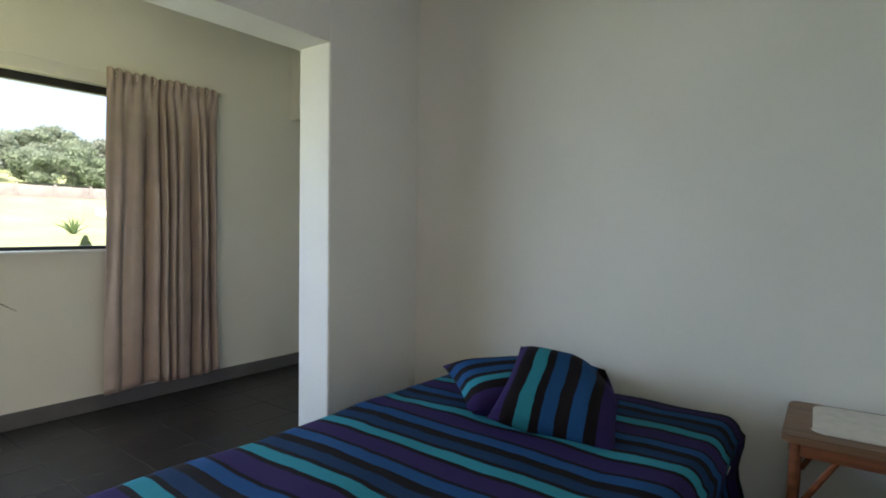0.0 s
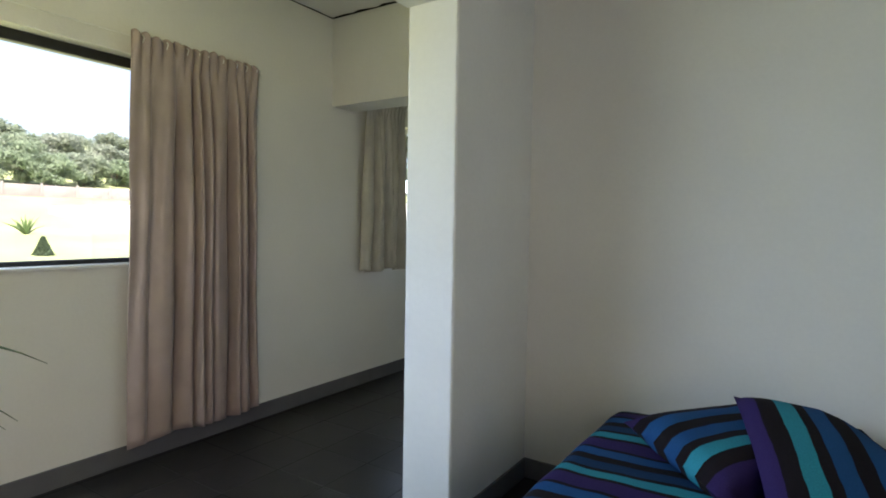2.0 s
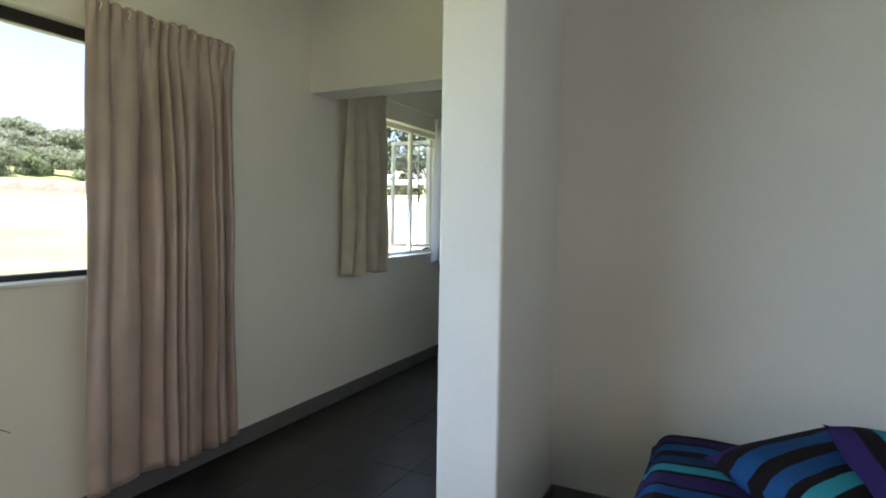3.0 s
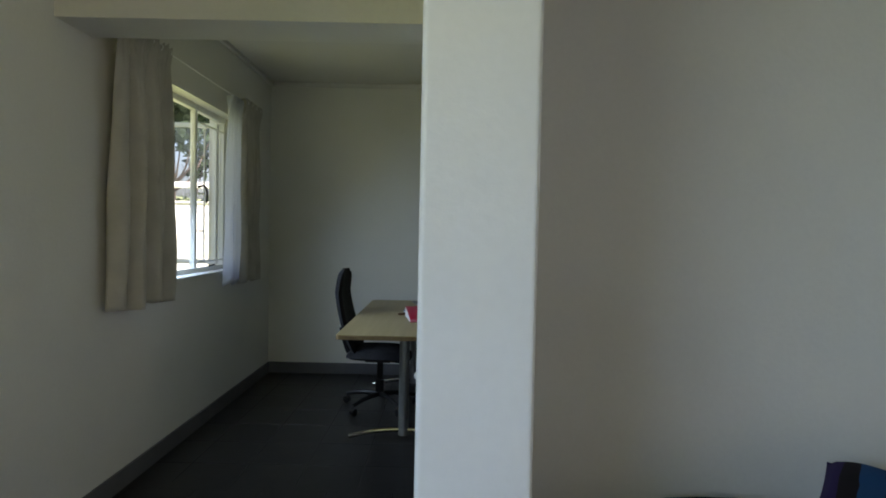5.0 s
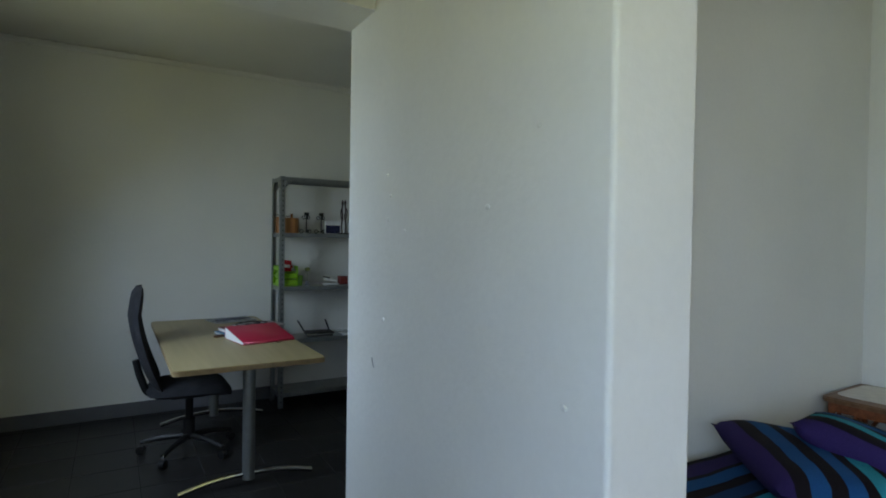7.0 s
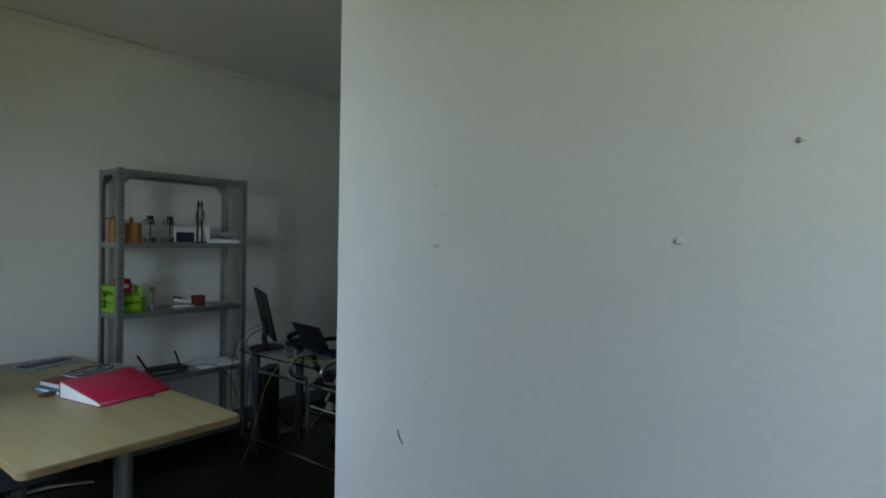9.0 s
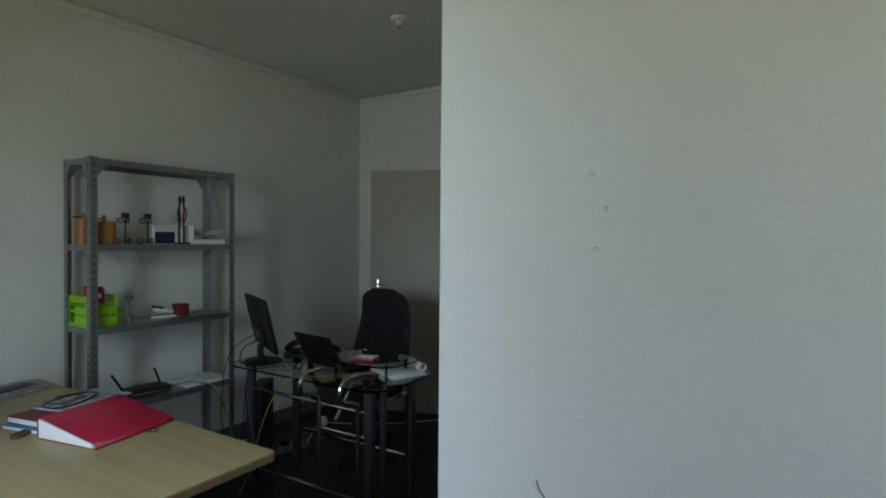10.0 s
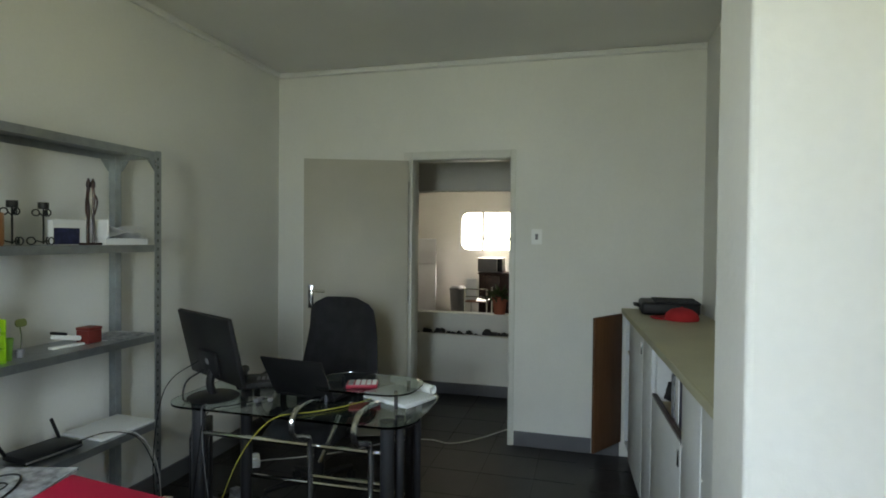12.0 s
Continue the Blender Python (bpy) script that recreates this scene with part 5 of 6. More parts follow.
def candle_stand(x, y):
    th = thing("candle_stand", "black wrought-iron candle stand with scrolls", "candle holder", pose(x, y, S1), "iron candle stands")
    part("stem", tb([(0, 0, 0.005), (0, 0, 0.15)], 0.004, 6, False), M_iron, th)
    part("cup", lt([(0.018, 0.150), (0.020, 0.152), (0.020, 0.178), (0.017, 0.178), (0.017, 0.160)], 12), M_iron, th)
    for k in range(3):
        a = radians(30 + 120 * k)
        c, s = math.cos(a), math.sin(a)

        def arc(cx, cz, r, a0, a1):
            return [((cx + r * math.cos(t)) * c, (cx + r * math.cos(t)) * s, cz + r * math.sin(t)) for t in [a0 + (a1 - a0) * i / 9 for i in range(10)]]
        part("foot_scroll", tb([(0, 0, 0.012)] + arc(0.042, 0.018, 0.015, 3.0, -3.4), 0.003, 5, True, 2), M_iron, th)
        part("head_scroll", tb([(0, 0, 0.12)] + arc(0.026, 0.135, 0.013, 3.3, -2.8), 0.003, 5, True, 2), M_iron, th)


candle_stand(2.175, 7.40)
candle_stand(2.305, 7.40)


def carved_figure():
    bm = bmesh.new()
    for s in (-1, 1):
        x = s * 0.015
        tube(bm, [(x, 0, 0.01), (x * 1.3, 0.004 * s, 0.08), (x * 0.7, 0, 0.15), (x * 1.1, 0, 0.21), (x * 0.8, 0, 0.255)], 0.0065, 8)
        lathe(bm, [(0.004, 0.25), (0.010, 0.262), (0.009, 0.280), (0.003, 0.298)], 10, x * 0.8, 0)
        tube(bm, [(x, 0, 0.235), (x * 1.9, -0.006, 0.20), (x * 1.6, 0, 0.15), (x * 0.9, 0.004, 0.12)], 0.004, 6)
    box(bm, -0.045, 0.045, -0.02, 0.02, 0.0, 0.010, 0.003)
    ob = part("carved_sculpture", bm, M_carved)
    ob.matrix_world = pose(2.495, 7.36, S1)
    tagged(ob, "tall slender carved dark wooden sculpture", "sculpture")


carved_figure()
wb = flat_book("book", "white book with a navy picture standing behind the sculpture", pose(2.435, 7.43, S1 + 0.056, 90, 0, 4), 0.19, 0.11, 0.03, M_paper)
part("cover_picture", bx(-0.092, 0.04, -0.053, 0.018, 0.0303, 0.0312), M_navy, wb, "navy printed picture")
flat_book("book", "white softcover book lying on the shelf", pose(2.66, 7.39, S1, 0, 0, -8), 0.22, 0.16, 0.03, M_paper)
fb = thing("ring_file", "white file lying half open on the book", "file", pose(2.56, 7.40, S1 + 0.0305, 0, 0, -8))
part("spine", bx(-0.01, 0.0, -0.09, 0.09, 0.0, 0.085, 0.003), M_paper, fb)
bm = bmesh.new()
for k in range(6):
    a = radians(3 + k * 4.2)
    v = [bm.verts.new((0, sy * 0.085, 0.004 + k * 0.011)) for sy in (-1, 1)] + [bm.verts.new((0.20 * math.cos(a), sy * 0.085, 0.085 - k * 0.002 - 0.20 * math.sin(a) * 0.95 + (5 - k) * -0.003)) for sy in (1, -1)]
    bm.faces.new(v)
pg = part("sheet_block", bm, M_paper, fb, smooth=False)
so = pg.modifiers.new("thickness", 'SOLIDIFY')
so.thickness = 0.0012


def organiser():
    th = thing("desk_organiser", "lime green plastic drawer organiser with papers", "organiser", pose(1.924, 7.305, S2))
    bm = bmesh.new()
    w, d, h = 0.155, 0.20, 0.165
    for x0, x1 in ((0, 0.005), (w - 0.005, w)):
        box(bm, x0, x1, 0, d, 0, 0.02)
        box(bm, x0, x1, 0, d, h - 0.035, h)
        box(bm, x0, x1, 0, 0.02, 0.02, h - 0.035)
        box(bm, x0, x1, d - 0.02, d, 0.02, h - 0.035)
        box(bm, x0, x1, 0.02, d - 0.02, 0.075, 0.088)
    box(bm, 0.005, w - 0.005, 0, d, 0, 0.004)
    box(bm, 0.005, w - 0.005, 0.0, d, h - 0.05, h - 0.046)
    box(bm, 0.005, w - 0.005, d - 0.004, d, 0.004, h)
    part("case", bm, M_lime, th, smooth=False)
    for z in (0.008, 0.062):
        part("drawer", bx(0.008, w - 0.008, -0.004, 0.15, z, z + 0.045, 0.003), M_lime, th)
        part("knob", lt([(0.004, 0), (0.011, 0.008), (0.009, 0.014)], 12), M_lime, th).matrix_local = pose(w / 2, -0.004, z + 0.022, 90)
    pk = thing("card_packet", "red and white printed packet in the organiser", "packet", pose(1.99, 7.36, S2 + 0.1205, -18, 8, 10))
    part("box", bx(-0.05, 0.05, -0.012, 0.012, 0.0, 0.095, 0.002), M_redcloth, pk)
    part("print", bx(-0.035, 0.035, -0.0132, -0.012, 0.03, 0.055), M_paper, pk)
    pk = thing("card_packet", "white and red card packet in the organiser", "packet", pose(2.04, 7.40, S2 + 0.1205, -14, -6, -5))
    part("box", bx(-0.035, 0.035, -0.008, 0.008, 0.0, 0.07, 0.002), M_paper, pk)
    part("print", bx(-0.025, 0.025, -0.0092, -0.008, 0.02, 0.045), M_redcloth, pk)


organiser()
cp = thing("pen_cup", "green translucent plastic cup on the shelf", "cup", pose(2.105, 7.35, S2))
part("cup", lt([(0.024, 0.0), (0.030, 0.085), (0.028, 0.085), (0.022, 0.004)], 16), mat("green_cup", (0.16, 0.36, 0.05), 0.4, bump=0), cp)
hd = thing("note_holder", "small wire note holder with a green clip", "note holder", pose(2.175, 7.36, S2))
part("base", lt([(0.016, 0.0), (0.016, 0.03), (0.010, 0.034)], 14), M_grey, hd)
part("wire", tb([(0, 0, 0.03), (0.004, 0, 0.08), (-0.002, 0, 0.12)], 0.0025, 5), M_steel, hd)
part("clip", slab(round_rect(-0.022, 0.022, -0.016, 0.016, 0.014), 0, 0.006), mat("olive_clip", (0.15, 0.18, 0.05), 0.5, bump=0), hd).matrix_local = pose(0, 0, 0.135, 80)

st = thing("stapler", "white and black stapler on the shelf", "stapler", pose(2.385, 7.37, S2, 0, 0, -8))
part("base", bx(-0.07, 0.07, -0.016, 0.016, 0.0, 0.010, 0.003), M_white, st)
arm = part("arm", bx(-0.065, 0.055, -0.014, 0.014, 0.0, 0.022, 0.006), M_white, st)
arm.matrix_local = pose(0.0, 0, 0.030, 0, 12, 0)
cap_ = part("grip", bx(-0.072, -0.01, -0.015, 0.015, 0.018, 0.032, 0.006), M_black, st, "black rubber grip")
cap_.matrix_local = pose(0.0, 0, 0.030, 0, 12, 0)
bo = thing("small_box", "maroon square wooden box on the shelf", "box", pose(2.495, 7.37, S2))
part("body", bx(-0.035, 0.035, -0.035, 0.035, 0, 0.058, 0.004), M_maroon, bo)
part("lid", bx(-0.037, 0.037, -0.037, 0.037, 0.0585, 0.072, 0.004), M_maroon, bo)
for k, (x, y, r) in enumerate(((2.66, 7.40, -9), (2.64, 7.37, 12))):
    ps = thing("paper_sheet", "printed paper sheet lying on the shelf", "paper", pose(x, y, S2 + 0.0005 + k * 0.003, 0, 0, r))
    part("sheet", bx(-0.105, 0.105, -0.09, 0.09, 0, 0.002), M_greyp if k else M_paper, ps)

# lower shelf: router and paper
ro = thing("router", "black network router with two raised antennas", "router", pose(2.29, 7.385, S3, 0, 0, -6))
part("body", bx(-0.115, 0.115, -0.075, 0.075, 0.006, 0.034, 0.006), M_black, ro)
part("trim", bx(-0.116, 0.116, -0.077, -0.07, 0.012, 0.020, 0.002), M_galv, ro, "silver front trim")
for x in (-0.10, 0.10):
    part("foot", lt([(0.008, 0), (0.008, 0.006)], 8, x, -0.05), M_black, ro)
for x, l in ((-0.118, -0.055), (0.10, -0.035)):
    part("antenna", tb([(x, 0.05, 0.03), (x + l * 0.3, 0.05, 0.06), (x + l, 0.05, 0.125)], 0.007, 8), M_black, ro)
pp = thing("paper_stack", "stack of white paper on the lower shelf", "paper", pose(2.63, 7.39, S3, 0, 0, -3))
part("ream", bx(-0.15, 0.145, -0.12, 0.12, 0, 0.012, 0.001), M_paper, pp)


def cable(label, pts, r, material):
    th = thing("cable", label, "cable")
    part("cord", tb(pts, r, 6), material, th)


cable("pale network cable hanging from the router", [(2.41, 7.36, 0.575), (2.50, 7.30, 0.582), (2.60, 7.22, 0.56), (2.68, 7.18, 0.42), (2.74, 7.20, 0.18), (2.84, 7.30, 0.006)], 0.0024, M_whitec)
cable("dark network cable hanging from the router", [(2.41, 7.34, 0.575), (2.52, 7.28, 0.585), (2.62, 7.21, 0.52), (2.71, 7.19, 0.30), (2.78, 7.25, 0.06), (2.90, 7.32, 0.005)], 0.0024, M_black)

# ---- things on the glass desk ----
GT = GZ + 0.0005


def monitor():
    th = thing("monitor", "black flat computer monitor turned away", "monitor", pose(2.735, 6.90, GT, 0, 0, -27))
    part("base", lt([(0.115, 0.0), (0.118, 0.006), (0.105, 0.014), (0.03, 0.020)], 28), M_black, th)
    part("neck", tb([(0.0, 0.0, 0.012), (-0.018, 0.0, 0.07), (0.0, 0.0, 0.16)], 0.019, 10), M_black, th)
    sc = part("housing", bx(-0.012, 0.012, -0.255, 0.255, 0.0, 0.325, 0.008), M_black, th)
    sc.matrix_local = pose(0.02, 0.0, 0.085, 0, -13, 0)
    part("back_shell", bx(-0.030, -0.012, -0.09, 0.09, 0.03, 0.15, 0.012), M_black, sc)
    part("screen", bx(0.012, 0.0135, -0.245, 0.245, 0.012, 0.313), M_dark, sc)
    part("badge", slab(round_rect(-0.014, 0.014, -0.014, 0.014, 0.01), 0, 0.002), M_grey, sc, "round silver badge").matrix_local = pose(-0.0305, 0.0, 0.10, 0, -90, 0)


def laptop():
    th = thing("laptop", "open black laptop, its lid towards the window", "laptop", pose(2.85, 6.49, GT, 0, 0, -98))
    part("base", bx(-0.17, 0.17, 0.0, 0.235, 0.0, 0.02, 0.005), M_black, th)
    part("keyboard", bx(-0.15, 0.15, 0.03, 0.14, 0.0202, 0.022), M_dark, th)
    lid = part("lid", bx(-0.17, 0.17, -0.010, 0.0, 0.0, 0.215, 0.005), M_black, th)
    lid.matrix_local = pose(0, 0.0, 0.018, 29, 0, 0)
    part("screen", bx(-0.155, 0.155, 0.0, 0.0012, 0.015, 0.20), M_dark, lid)


monitor()
laptop()
ph = thing("desk_telephone", "black desk telephone beside the laptop", "telephone", pose(2.99, 6.84, GT, 0, 0, -60))
bm = bmesh.new()
box(bm, -0.09, 0.09, -0.10, 0.10, 0, 0.035, 0.012)
part("body", bm, M_black, ph)
part("handset", tb([(-0.06, -0.095, 0.062), (-0.06, -0.05, 0.072), (-0.06, 0.05, 0.072), (-0.06, 0.095, 0.062)], 0.021, 8), M_black, ph)
for k in range(9):
    part("key", bx(0.005 + 0.024 * (k % 3), 0.022 + 0.024 * (k % 3), -0.05 + 0.024 * (k // 3), -0.034 + 0.024 * (k // 3), 0.0352, 0.039, 0.001), M_grey, ph)
ca = thing("calculator", "red desk calculator with white keys", "calculator", pose(2.85, 6.19, 0.7955, 0, 0, 18) @ Matrix.Diagonal((0.78, 0.78, 0.8, 1)))
part("body", bx(-0.06, 0.06, -0.085, 0.095, 0.0, 0.020, 0.006), M_red, ca)
part("display", bx(-0.055, 0.055, 0.055, 0.085, 0.0202, 0.022), M_greyp, ca)
for k in range(12):
    x, y = -0.049 + 0.034 * (k % 3), -0.078 + 0.032 * (k // 3)
    part("key", bx(x, x + 0.028, y, y + 0.024, 0.0202, 0.025, 0.001), M_paper, ca)
for k, (x, y, r, h) in enumerate(((2.975, 6.055, -24, 0.012), (2.965, 6.05, -30, 0.010))):
    ps = thing("document_stack", "stack of white papers in a clear folder", "paper", pose(x, y, GT + 0.0125 * k, 0, 0, r))
    part("ream", bx(-0.105, 0.105, -0.14, 0.14, 0, h, 0.002), M_paper, ps)
rp_ = thing("rolled_paper", "loosely rolled white paper on the documents", "paper", pose(3.06, 6.02, GT + 0.046, 90, 0, -28))
part("roll", lt([(0.022, -0.14), (0.022, 0.14), (0.019, 0.14), (0.019, -0.13)], 16), M_paper, rp_)
bk = thing("red_booklet", "thin red booklet under the raised shelf", "booklet", pose(2.80, 6.16, GT, 0, 0, 20))
part("cover", bx(-0.05, 0.05, -0.07, 0.07, 0.0, 0.006), M_maroon, bk)
for k, (x, y) in enumerate(((2.74, 6.66), (2.77, 6.62))):
    ad = thing("usb_hub", "small dark plug hub among desk cables", "hub", pose(x, y, GT, 0, 0, 30 * k))
    part("case", bx(-0.03, 0.03, -0.012, 0.012, 0, 0.016, 0.004), M_grey, ad)

cable("yellow network cable drooping over the glass desk", [(2.93, 6.17, GT + 0.006), (2.80, 6.22, GT + 0.006), (2.66, 6.33, GT + 0.006), (2.565, 6.45, GT + 0.004), (2.545, 6.53, 0.66), (2.54, 6.62, 0.54), (2.535, 6.70, 0.36), (2.52, 6.76, 0.14), (2.49, 6.82, 0.005)], 0.0019, M_yellowc)
cable("black cable from the laptop to the floor", [(2.80, 6.62, GT + 0.006), (2.64, 6.72, GT + 0.006), (2.555, 6.80, 0.70), (2.55, 6.84, 0.50), (2.58, 6.90, 0.22), (2.62, 6.98, 0.006)], 0.003, M_black)
cable("white cable hanging behind the desk", [(2.62, 6.85, GT + 0.005), (2.56, 6.83, 0.70), (2.57, 6.82, 0.45), (2.62, 6.82, 0.2), (2.70, 6.86, 0.006)], 0.0026, M_grey)
cable("thin black monitor lead beside the shelf", [(2.78, 7.02, 0.87), (2.70, 7.10, 0.80), (2.62, 7.10, 0.70), (2.60, 7.12, 0.45), (2.66, 7.16, 0.20), (2.86, 7.34, 0.006)], 0.0026, M_black)
cable("black lead behind the monitor stand", [(2.74, 6.96, 0.84), (2.66, 6.99, 0.80), (2.63, 6.98, 0.725), (2.66, 6.93, 0.722)], 0.004, M_black)
cable("white extension lead across the office floor", [(3.20, 7.02, 0.006), (3.45, 7.20, 0.006), (3.62, 7.26, 0.02), (3.80, 7.05, 0.006), (4.0, 6.78, 0.006), (4.28, 6.52, 0.006), (4.36, 6.30, 0.006), (4.33, 6.14, 0.006), (4.46, 5.98, 0.006), (4.72, 5.80, 0.006), (5.0, 5.6, 0.006)], 0.0042, M_whitec)

pc = thing("computer_tower", "slim black computer tower under the glass desk", "computer", pose(2.83, 7.04, 0, 0, 0, 35))
part("case", bx(-0.16, 0.16, -0.045, 0.045, 0.012, 0.54, 0.008), M_black, pc)
part("front_panel", bx(-0.163, -0.1605, -0.038, 0.038, 0.06, 0.50, 0.001), M_black, pc)
for x, y in ((-0.13, -0.03), (0.13, -0.03), (-0.13, 0.03), (0.13, 0.03)):
    part("foot", lt([(0.012, 0), (0.012, 0.012)], 8, x, y), M_black, pc)
ps = thing("power_strip", "grey multi-plug strip with plugs on the floor", "power strip", pose(3.06, 7.12, 0.0, 0, 0, -20))
part("body", bx(-0.17, 0.17, -0.035, 0.035, 0.0, 0.045, 0.008), M_greyp, ps)
for k in range(4):
    part("plug", bx(-0.14 + 0.075 * k, -0.09 + 0.075 * k, -0.022, 0.022, 0.0452, 0.075, 0.006), M_grey if k % 2 else M_black, ps)
part("red_switch", bx(0.14, 0.16, -0.015, 0.015, 0.0452, 0.055, 0.002), M_redcloth, ps)
ad = thing("plug_adapter", "white plug adapter on the floor", "adapter", pose(3.62, 7.26, 0.0, 0, 0, 35))
part("body", bx(-0.055, 0.055, -0.03, 0.03, 0.0, 0.05, 0.01), M_white, ad)
part("cap", lt([(0.025, 0.0), (0.025, 0.02), (0.018, 0.024)], 14), M_white, ad).matrix_local = pose(0, 0, 0.0505)
ad = thing("plug_adapter", "white plug adapter near the shelf foot", "adapter", pose(2.98, 7.40, 0.0, 0, 0, 10))
part("body", bx(-0.05, 0.05, -0.03, 0.03, 0.0, 0.05, 0.01), M_white, ad)

# ceiling lamp holder in the office
lh = thing("lamp_holder", "bare ceiling lamp holder in the office", "lamp holder", pose(3.09, 6.15, Z_C2))
part("rose", lt([(0.045, -0.018), (0.05, 0.0)], 18), M_white, lh)
part("socket", lt([(0.014, -0.045), (0.018, -0.043), (0.020, -0.022), (0.026, -0.0181)], 14), M_white, lh)
part("bulb", lt([(0.003, -0.062), (0.010, -0.058), (0.012, -0.0451)], 14), M_dglass, lh)

# ---- on the worktop ----
bag = thing("document_case", "black soft document case on the worktop", "case", CABM @ pose(-0.19, -0.25, 1.0155, 0, 0, -4))
part("body", bx(-0.15, 0.15, -0.17, 0.17, 0.0, 0.08, 0.022, 4), M_black, bag)
part("flap", bx(-0.152, 0.152, -0.172, 0.09, 0.070, 0.085, 0.007, 3), M_fabric, bag)
part("handle", tb([(-0.06, 0.17, 0.045), (-0.05, 0.20, 0.05), (0.05, 0.20, 0.05), (0.06, 0.17, 0.045)], 0.008, 6), M_black, bag)
cap = thing("cap", "red peaked cloth cap on the worktop", "cap", CABM @ pose(-0.50, -0.27, 1.0155, 0, 0, 60))
bm = bmesh.new()
lathe(bm, [(0.092, 0.0), (0.095, 0.015), (0.086, 0.038), (0.060, 0.060), (0.030, 0.069), (0.006, 0.071)], 22)
part("crown", bm, M_redcloth, cap)
part("peak", slab([(0.085 * math.cos(a) + 0.02, 0.085 * math.sin(a)) for a in [-1.3 + 2.6 * k / 10 for k in range(11)]] + [(0.185 - 0.03 * abs(k - 5) / 5 - 0.03 * (abs(k - 5) / 5) ** 2, 0.085 - 0.017 * k) for k in range(11)], 0.002, 0.008), M_redcloth, cap)
part("button", lt([(0.008, 0.071), (0.006, 0.076)], 10), M_redcloth, cap)
# inside the half-open cupboard
for k, (x, col, lab) in enumerate(((-1.66, M_navy, "navy file standing in the open cupboard"), (-1.58, M_paper, "white file standing in the open cupboard"), (-1.50, M_greyp, "grey file standing in the open cupboard"))):
    fl = thing("file", lab, "file", CABM @ pose(x, -0.155, 0.7315, 0, 0, 0))
    part("cover", bx(-0.03, 0.03, -0.12, 0.12, 0.0, 0.23 - 0.02 * k, 0.003), col, fl)
sh_ = thing("folded_bag", "dark crumpled bag in the open cupboard", "bag", CABM @ pose(-1.34, -0.14, 0.7315))
bm = bmesh.new()
bmesh.ops.create_icosphere(bm, subdivisions=3, radius=1.0)
for v in bm.verts:
    v.co *= 1 + 0.3 * noise.noise(v.co * 1.9)
bmesh.ops.scale(bm, vec=(0.12, 0.10, 0.06), verts=bm.verts)
bmesh.ops.translate(bm, vec=(0, 0, 0.07), verts=bm.verts)
part("body", bm, M_fabric, sh_)

# ---- planter stones, sill pot, kitchen ----
rng = random.Random(17)
protos = []
for k in range(4):
    bm = bmesh.new()
    bmesh.ops.create_icosphere(bm, subdivisions=1, radius=1.0)
    for v in bm.verts:
        v.co *= 1 + 0.35 * noise.noise(v.co * 1.4 + Vector((k * 5, 0, 0)))
    me = bpy.data.meshes.new("stone")
    bm.to_mesh(me)
    bm.free()
    me.materials.append(M_stone)
    protos.append(me)
for k in range(110):
    ob = new("stone", protos[k % 4])
    ob.parent = soil
    s = rng.uniform(0.025, 0.05)
    ob.matrix_local = pose(rng.uniform(5.70, 5.91), rng.uniform(5.2, 7.6), 0.505 + s * 0.6, rng.uniform(0, 90), rng.uniform(0, 90), rng.uniform(0, 360)) @ Matrix.Diagonal((s, s * rng.uniform(0.8, 1.4), s * 0.8, 1))

pot = thing("potted_plant", "leafy green plant in a terracotta pot on the sill", "plant", pose(6.025, 6.06, 0.7205))
part("pot", lt([(0.055, 0.0), (0.072, 0.13), (0.080, 0.13), (0.080, 0.16), (0.068, 0.16), (0.066, 0.14)], 18), M_terra, pot)
bm = bmesh.new()
for k in range(60):
    a, el, L = rng.random() * 6.28, rng.uniform(0.1, 1.4), rng.uniform(0.10, 0.24)
    d = Vector((math.cos(a) * math.cos(el), math.sin(a) * math.cos(el), math.sin(el)))
    p, q = Vector((0, 0, 0.14)) + d * L * 0.3, Vector((0, 0, 0.14)) + d * L + Vector((0, 0, -0.05 * L / 0.2))
    w = d.cross(Vector((0, 0, 1))).normalized() * 0.018
    mid = (p + q) / 2 + Vector((0, 0, 0.015))
    bm.faces.new([bm.verts.new(c) for c in (p, mid + w, q, mid - w)])
fo = part("foliage", bm, M_leaf, pot, smooth=False)


def fridge():
    th = thing("fridge", "white two-door fridge-freezer in the kitchen", "fridge", pose(10.86, 8.31, 0, 0, 0, 17))
    part("body", bx(0.02, 0.58, -0.235, 0.235, 0.02, 1.47, 0.01), M_fridge, th)
    part("freezer_door", bx(-0.03, 0.018, -0.235, 0.235, 0.99, 1.47, 0.015), M_fridge, th)
    part("fridge_door", bx(-0.03, 0.018, -0.235, 0.235, 0.04, 0.975, 0.015), M_fridge, th)
    for z0, z1 in ((1.03, 1.20), (0.72, 0.93)):
        part("handle", bx(-0.055, -0.031, 0.18, 0.205, z0, z1, 0.006), M_white, th)


fridge()
sb = thing("kitchen_cabinet", "dark low kitchen cabinet under the window", "cabinet", pose(11.2, 6.75, 0))
part("body", bx(-0.28, 0.29, -0.75, 0.48, 0.06, 0.80, 0.006), M_carved, sb)
part("top", bx(-0.30, 0.295, -0.77, 0.50, 0.801, 0.83, 0.006), M_carved, sb)
for y0, y1 in ((-0.74, -0.34), (-0.33, 0.07), (0.08, 0.47)):
    part("door", bx(-0.298, -0.281, y0, y1, 0.09, 0.78, 0.004), M_carved, sb)
mw = thing("microwave", "white and grey microwave oven on the cabinet", "microwave", pose(11.12, 7.02, 0.8305))
part("case", bx(-0.18, 0.18, -0.24, 0.24, 0.01, 0.28, 0.01), M_white, mw)
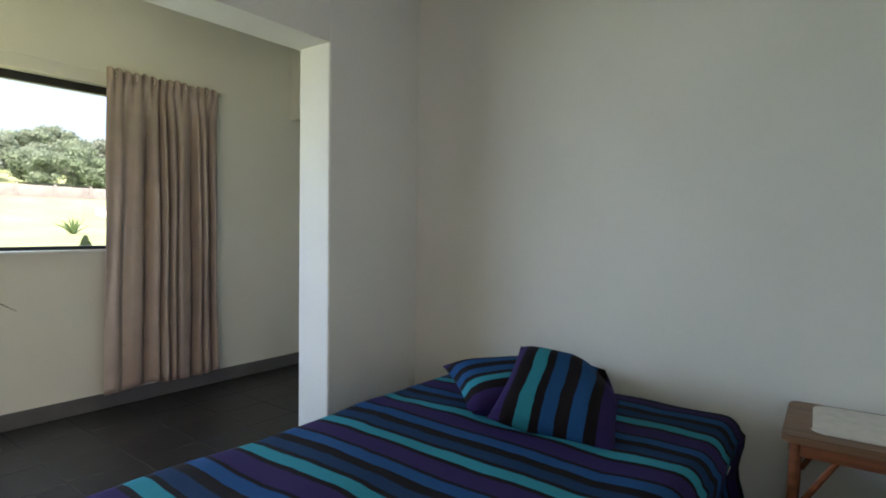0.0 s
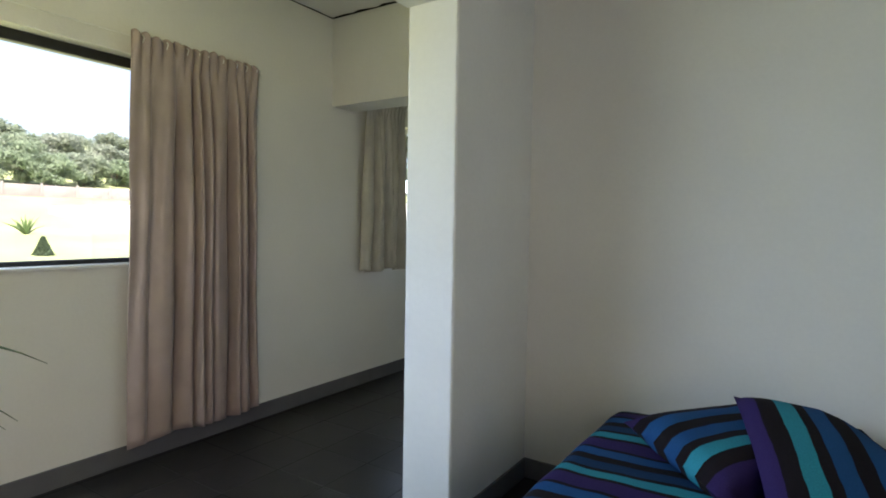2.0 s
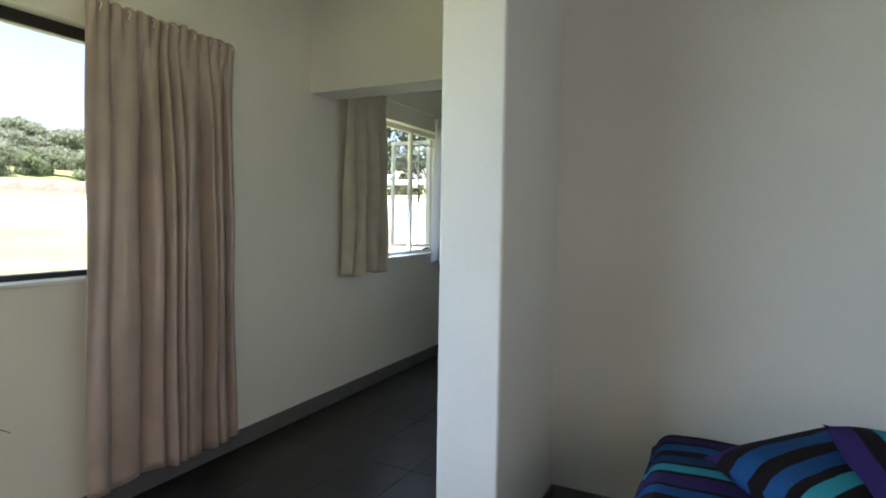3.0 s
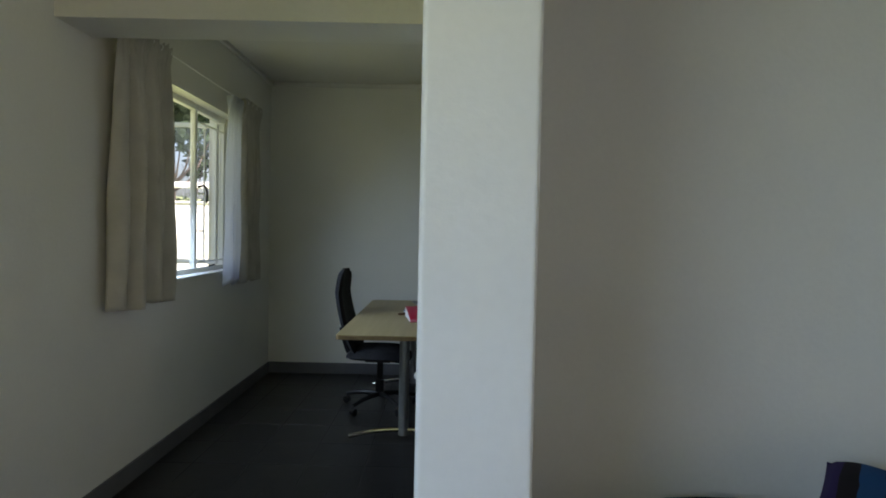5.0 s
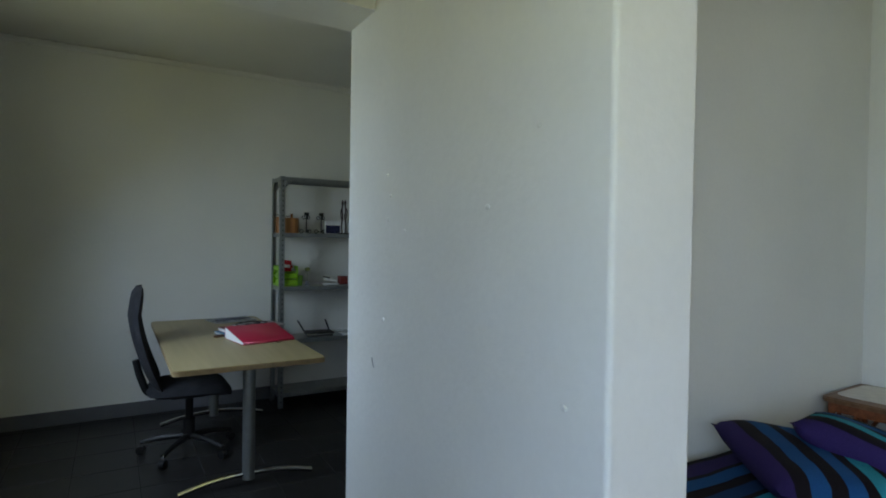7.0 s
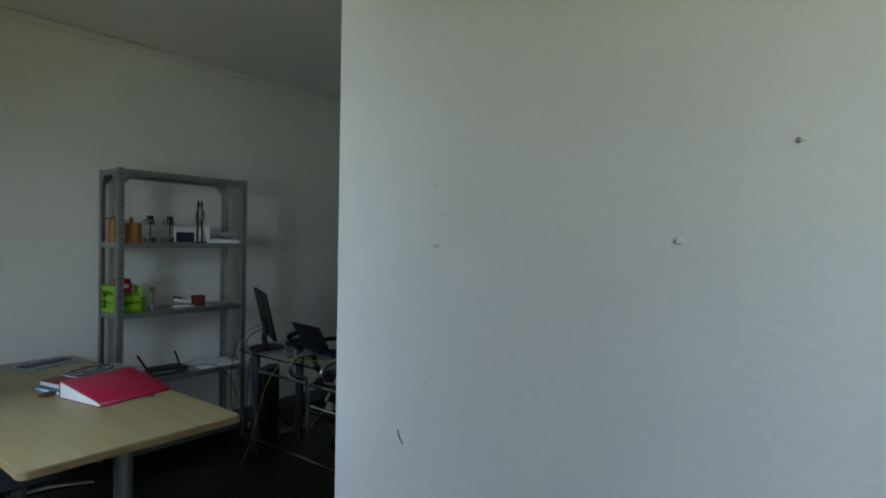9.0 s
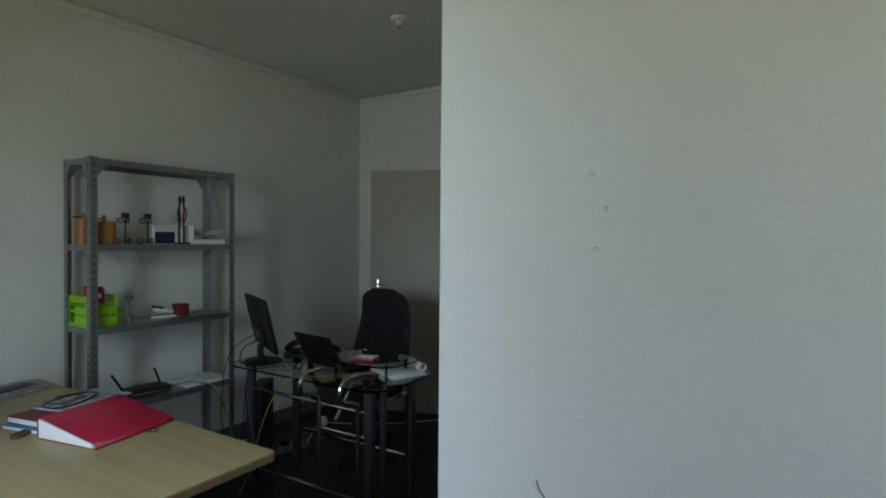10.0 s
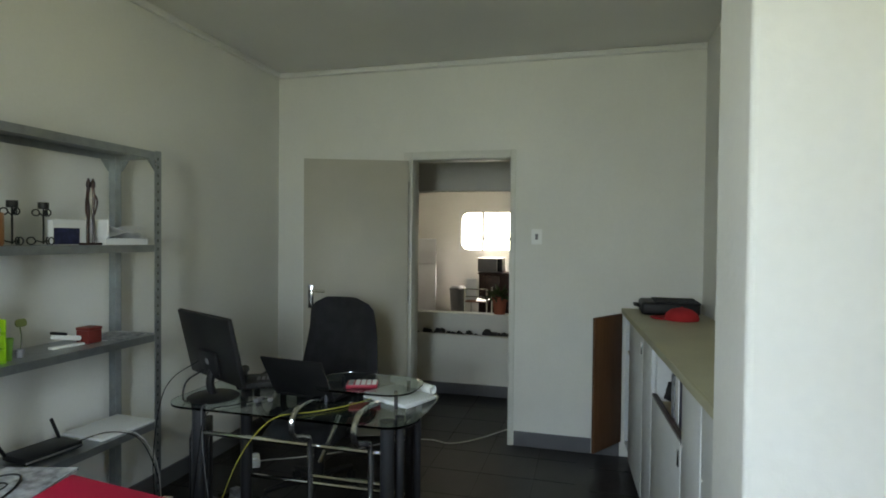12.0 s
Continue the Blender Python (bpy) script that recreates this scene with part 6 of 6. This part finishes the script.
part("door", bx(-0.192, -0.181, -0.13, 0.235, 0.02, 0.27, 0.004), M_grey, mw)
part("control_panel", bx(-0.190, -0.181, -0.235, -0.14, 0.02, 0.27, 0.003), M_black, mw)
for x, y in ((-0.14, -0.2), (0.14, -0.2), (-0.14, 0.2), (0.14, 0.2)):
    part("foot", lt([(0.012, 0), (0.012, 0.0101)], 8, x, y), M_black, mw)
bn = thing("waste_bin", "grey plastic waste bin in the kitchen", "bin", pose(10.7, 7.58, 0))
part("bucket", lt([(0.13, 0.0), (0.165, 0.50), (0.17, 0.50), (0.17, 0.52), (0.155, 0.52)], 20), M_grey, bn)
part("lid", lt([(0.172, 0.521), (0.172, 0.545), (0.12, 0.58), (0.02, 0.59)], 20), M_gunmetal, bn)


def trolley():
    th = thing("tea_trolley", "chrome tea trolley with wooden shelves", "trolley", pose(8.0, 6.66, 0))
    for x in (-0.2, 0.2):
        for y in (-0.15, 0.15):
            part("leg", tb([(x, y, 0.07), (x, y, 0.80)], 0.012, 8, False), M_steel, th)
            w = part("wheel", lt([(0.02, -0.012), (0.035, -0.010), (0.035, 0.010), (0.02, 0.012)], 14), M_black, th)
            w.matrix_local = pose(x, y, 0.035, 90)
    for z in (0.35, 0.62):
        part("shelf", bx(-0.21, 0.21, -0.16, 0.16, z, z + 0.015, 0.004), M_table, th)
    for z in (0.70, 0.80):
        part("rail", tb([(-0.2, -0.15, z), (-0.2, 0.15, z)], 0.008, 8, False), M_steel, th)
    nt = thing("leaflet", "white printed leaflet standing on the trolley", "leaflet", pose(8.0, 6.76, 0.6355, 0, -12, 8))
    part("sheet", bx(-0.004, 0.004, -0.07, 0.07, 0.0, 0.30, 0.001), M_paper, nt)


trolley()

# ---- strap-leaved house plant by the wide window ----
pl_ = thing("house_plant", "tall house plant with long drooping strap leaves", "plant", pose(0.72, 1.72, 0))
part("pot", lt([(0.12, 0.0), (0.16, 0.27), (0.175, 0.27), (0.175, 0.31), (0.15, 0.31), (0.148, 0.28)], 22), M_terra, pl_)
part("stem", tb([(0, 0, 0.26), (0.01, 0.01, 0.55), (0.0, 0.0, 0.82)], 0.022, 8, taper=0.014), M_bark, pl_)


def strap_leaf(tip, rise, width=0.024):
    bm = bmesh.new()
    a, c = Vector((0.0, 0.0, 0.80)), Vector(tip)
    b = (a + c) / 2 + Vector((0, 0, rise))
    side = (c - a).cross(Vector((0, 0, 1))).normalized()
    lo, mid, hi = [], [], []
    n = 10
    for i in range(n + 1):
        t = i / n
        p = (1 - t) ** 2 * a + 2 * t * (1 - t) * b + t * t * c
        w = width * (0.35 + 1.5 * t * (1 - t) * 1.8) * (1 - t ** 4) + 0.0008
        lo.append(bm.verts.new(p - side * w + Vector((0, 0, w * 0.45))))
        mid.append(bm.verts.new(p))
        hi.append(bm.verts.new(p + side * w + Vector((0, 0, w * 0.45))))
    for i in range(n):
        bm.faces.new((lo[i], lo[i + 1], mid[i + 1], mid[i]))
        bm.faces.new((mid[i], mid[i + 1], hi[i + 1], hi[i]))
    ob = part("leaf", bm, M_leaf, pl_, angle=80)
    so = ob.modifiers.new("thickness", 'SOLIDIFY')
    so.thickness = 0.0012


strap_leaf((0.38, 0.58, 0.09 + 0.80), 0.26)
strap_leaf((0.29, 0.53, 0.70), 0.24)
strap_leaf((0.22, 0.52, 0.66), 0.22)
strap_leaf((0.05, 0.50, 1.02), 0.20)
rng = random.Random(31)
for k in range(20):
    a = rng.uniform(2.4, 6.6)
    r = rng.uniform(0.35, 0.55)
    strap_leaf((r * math.cos(a), min(0.25, r * math.sin(a)), rng.uniform(0.55, 1.15)), rng.uniform(0.15, 0.35))
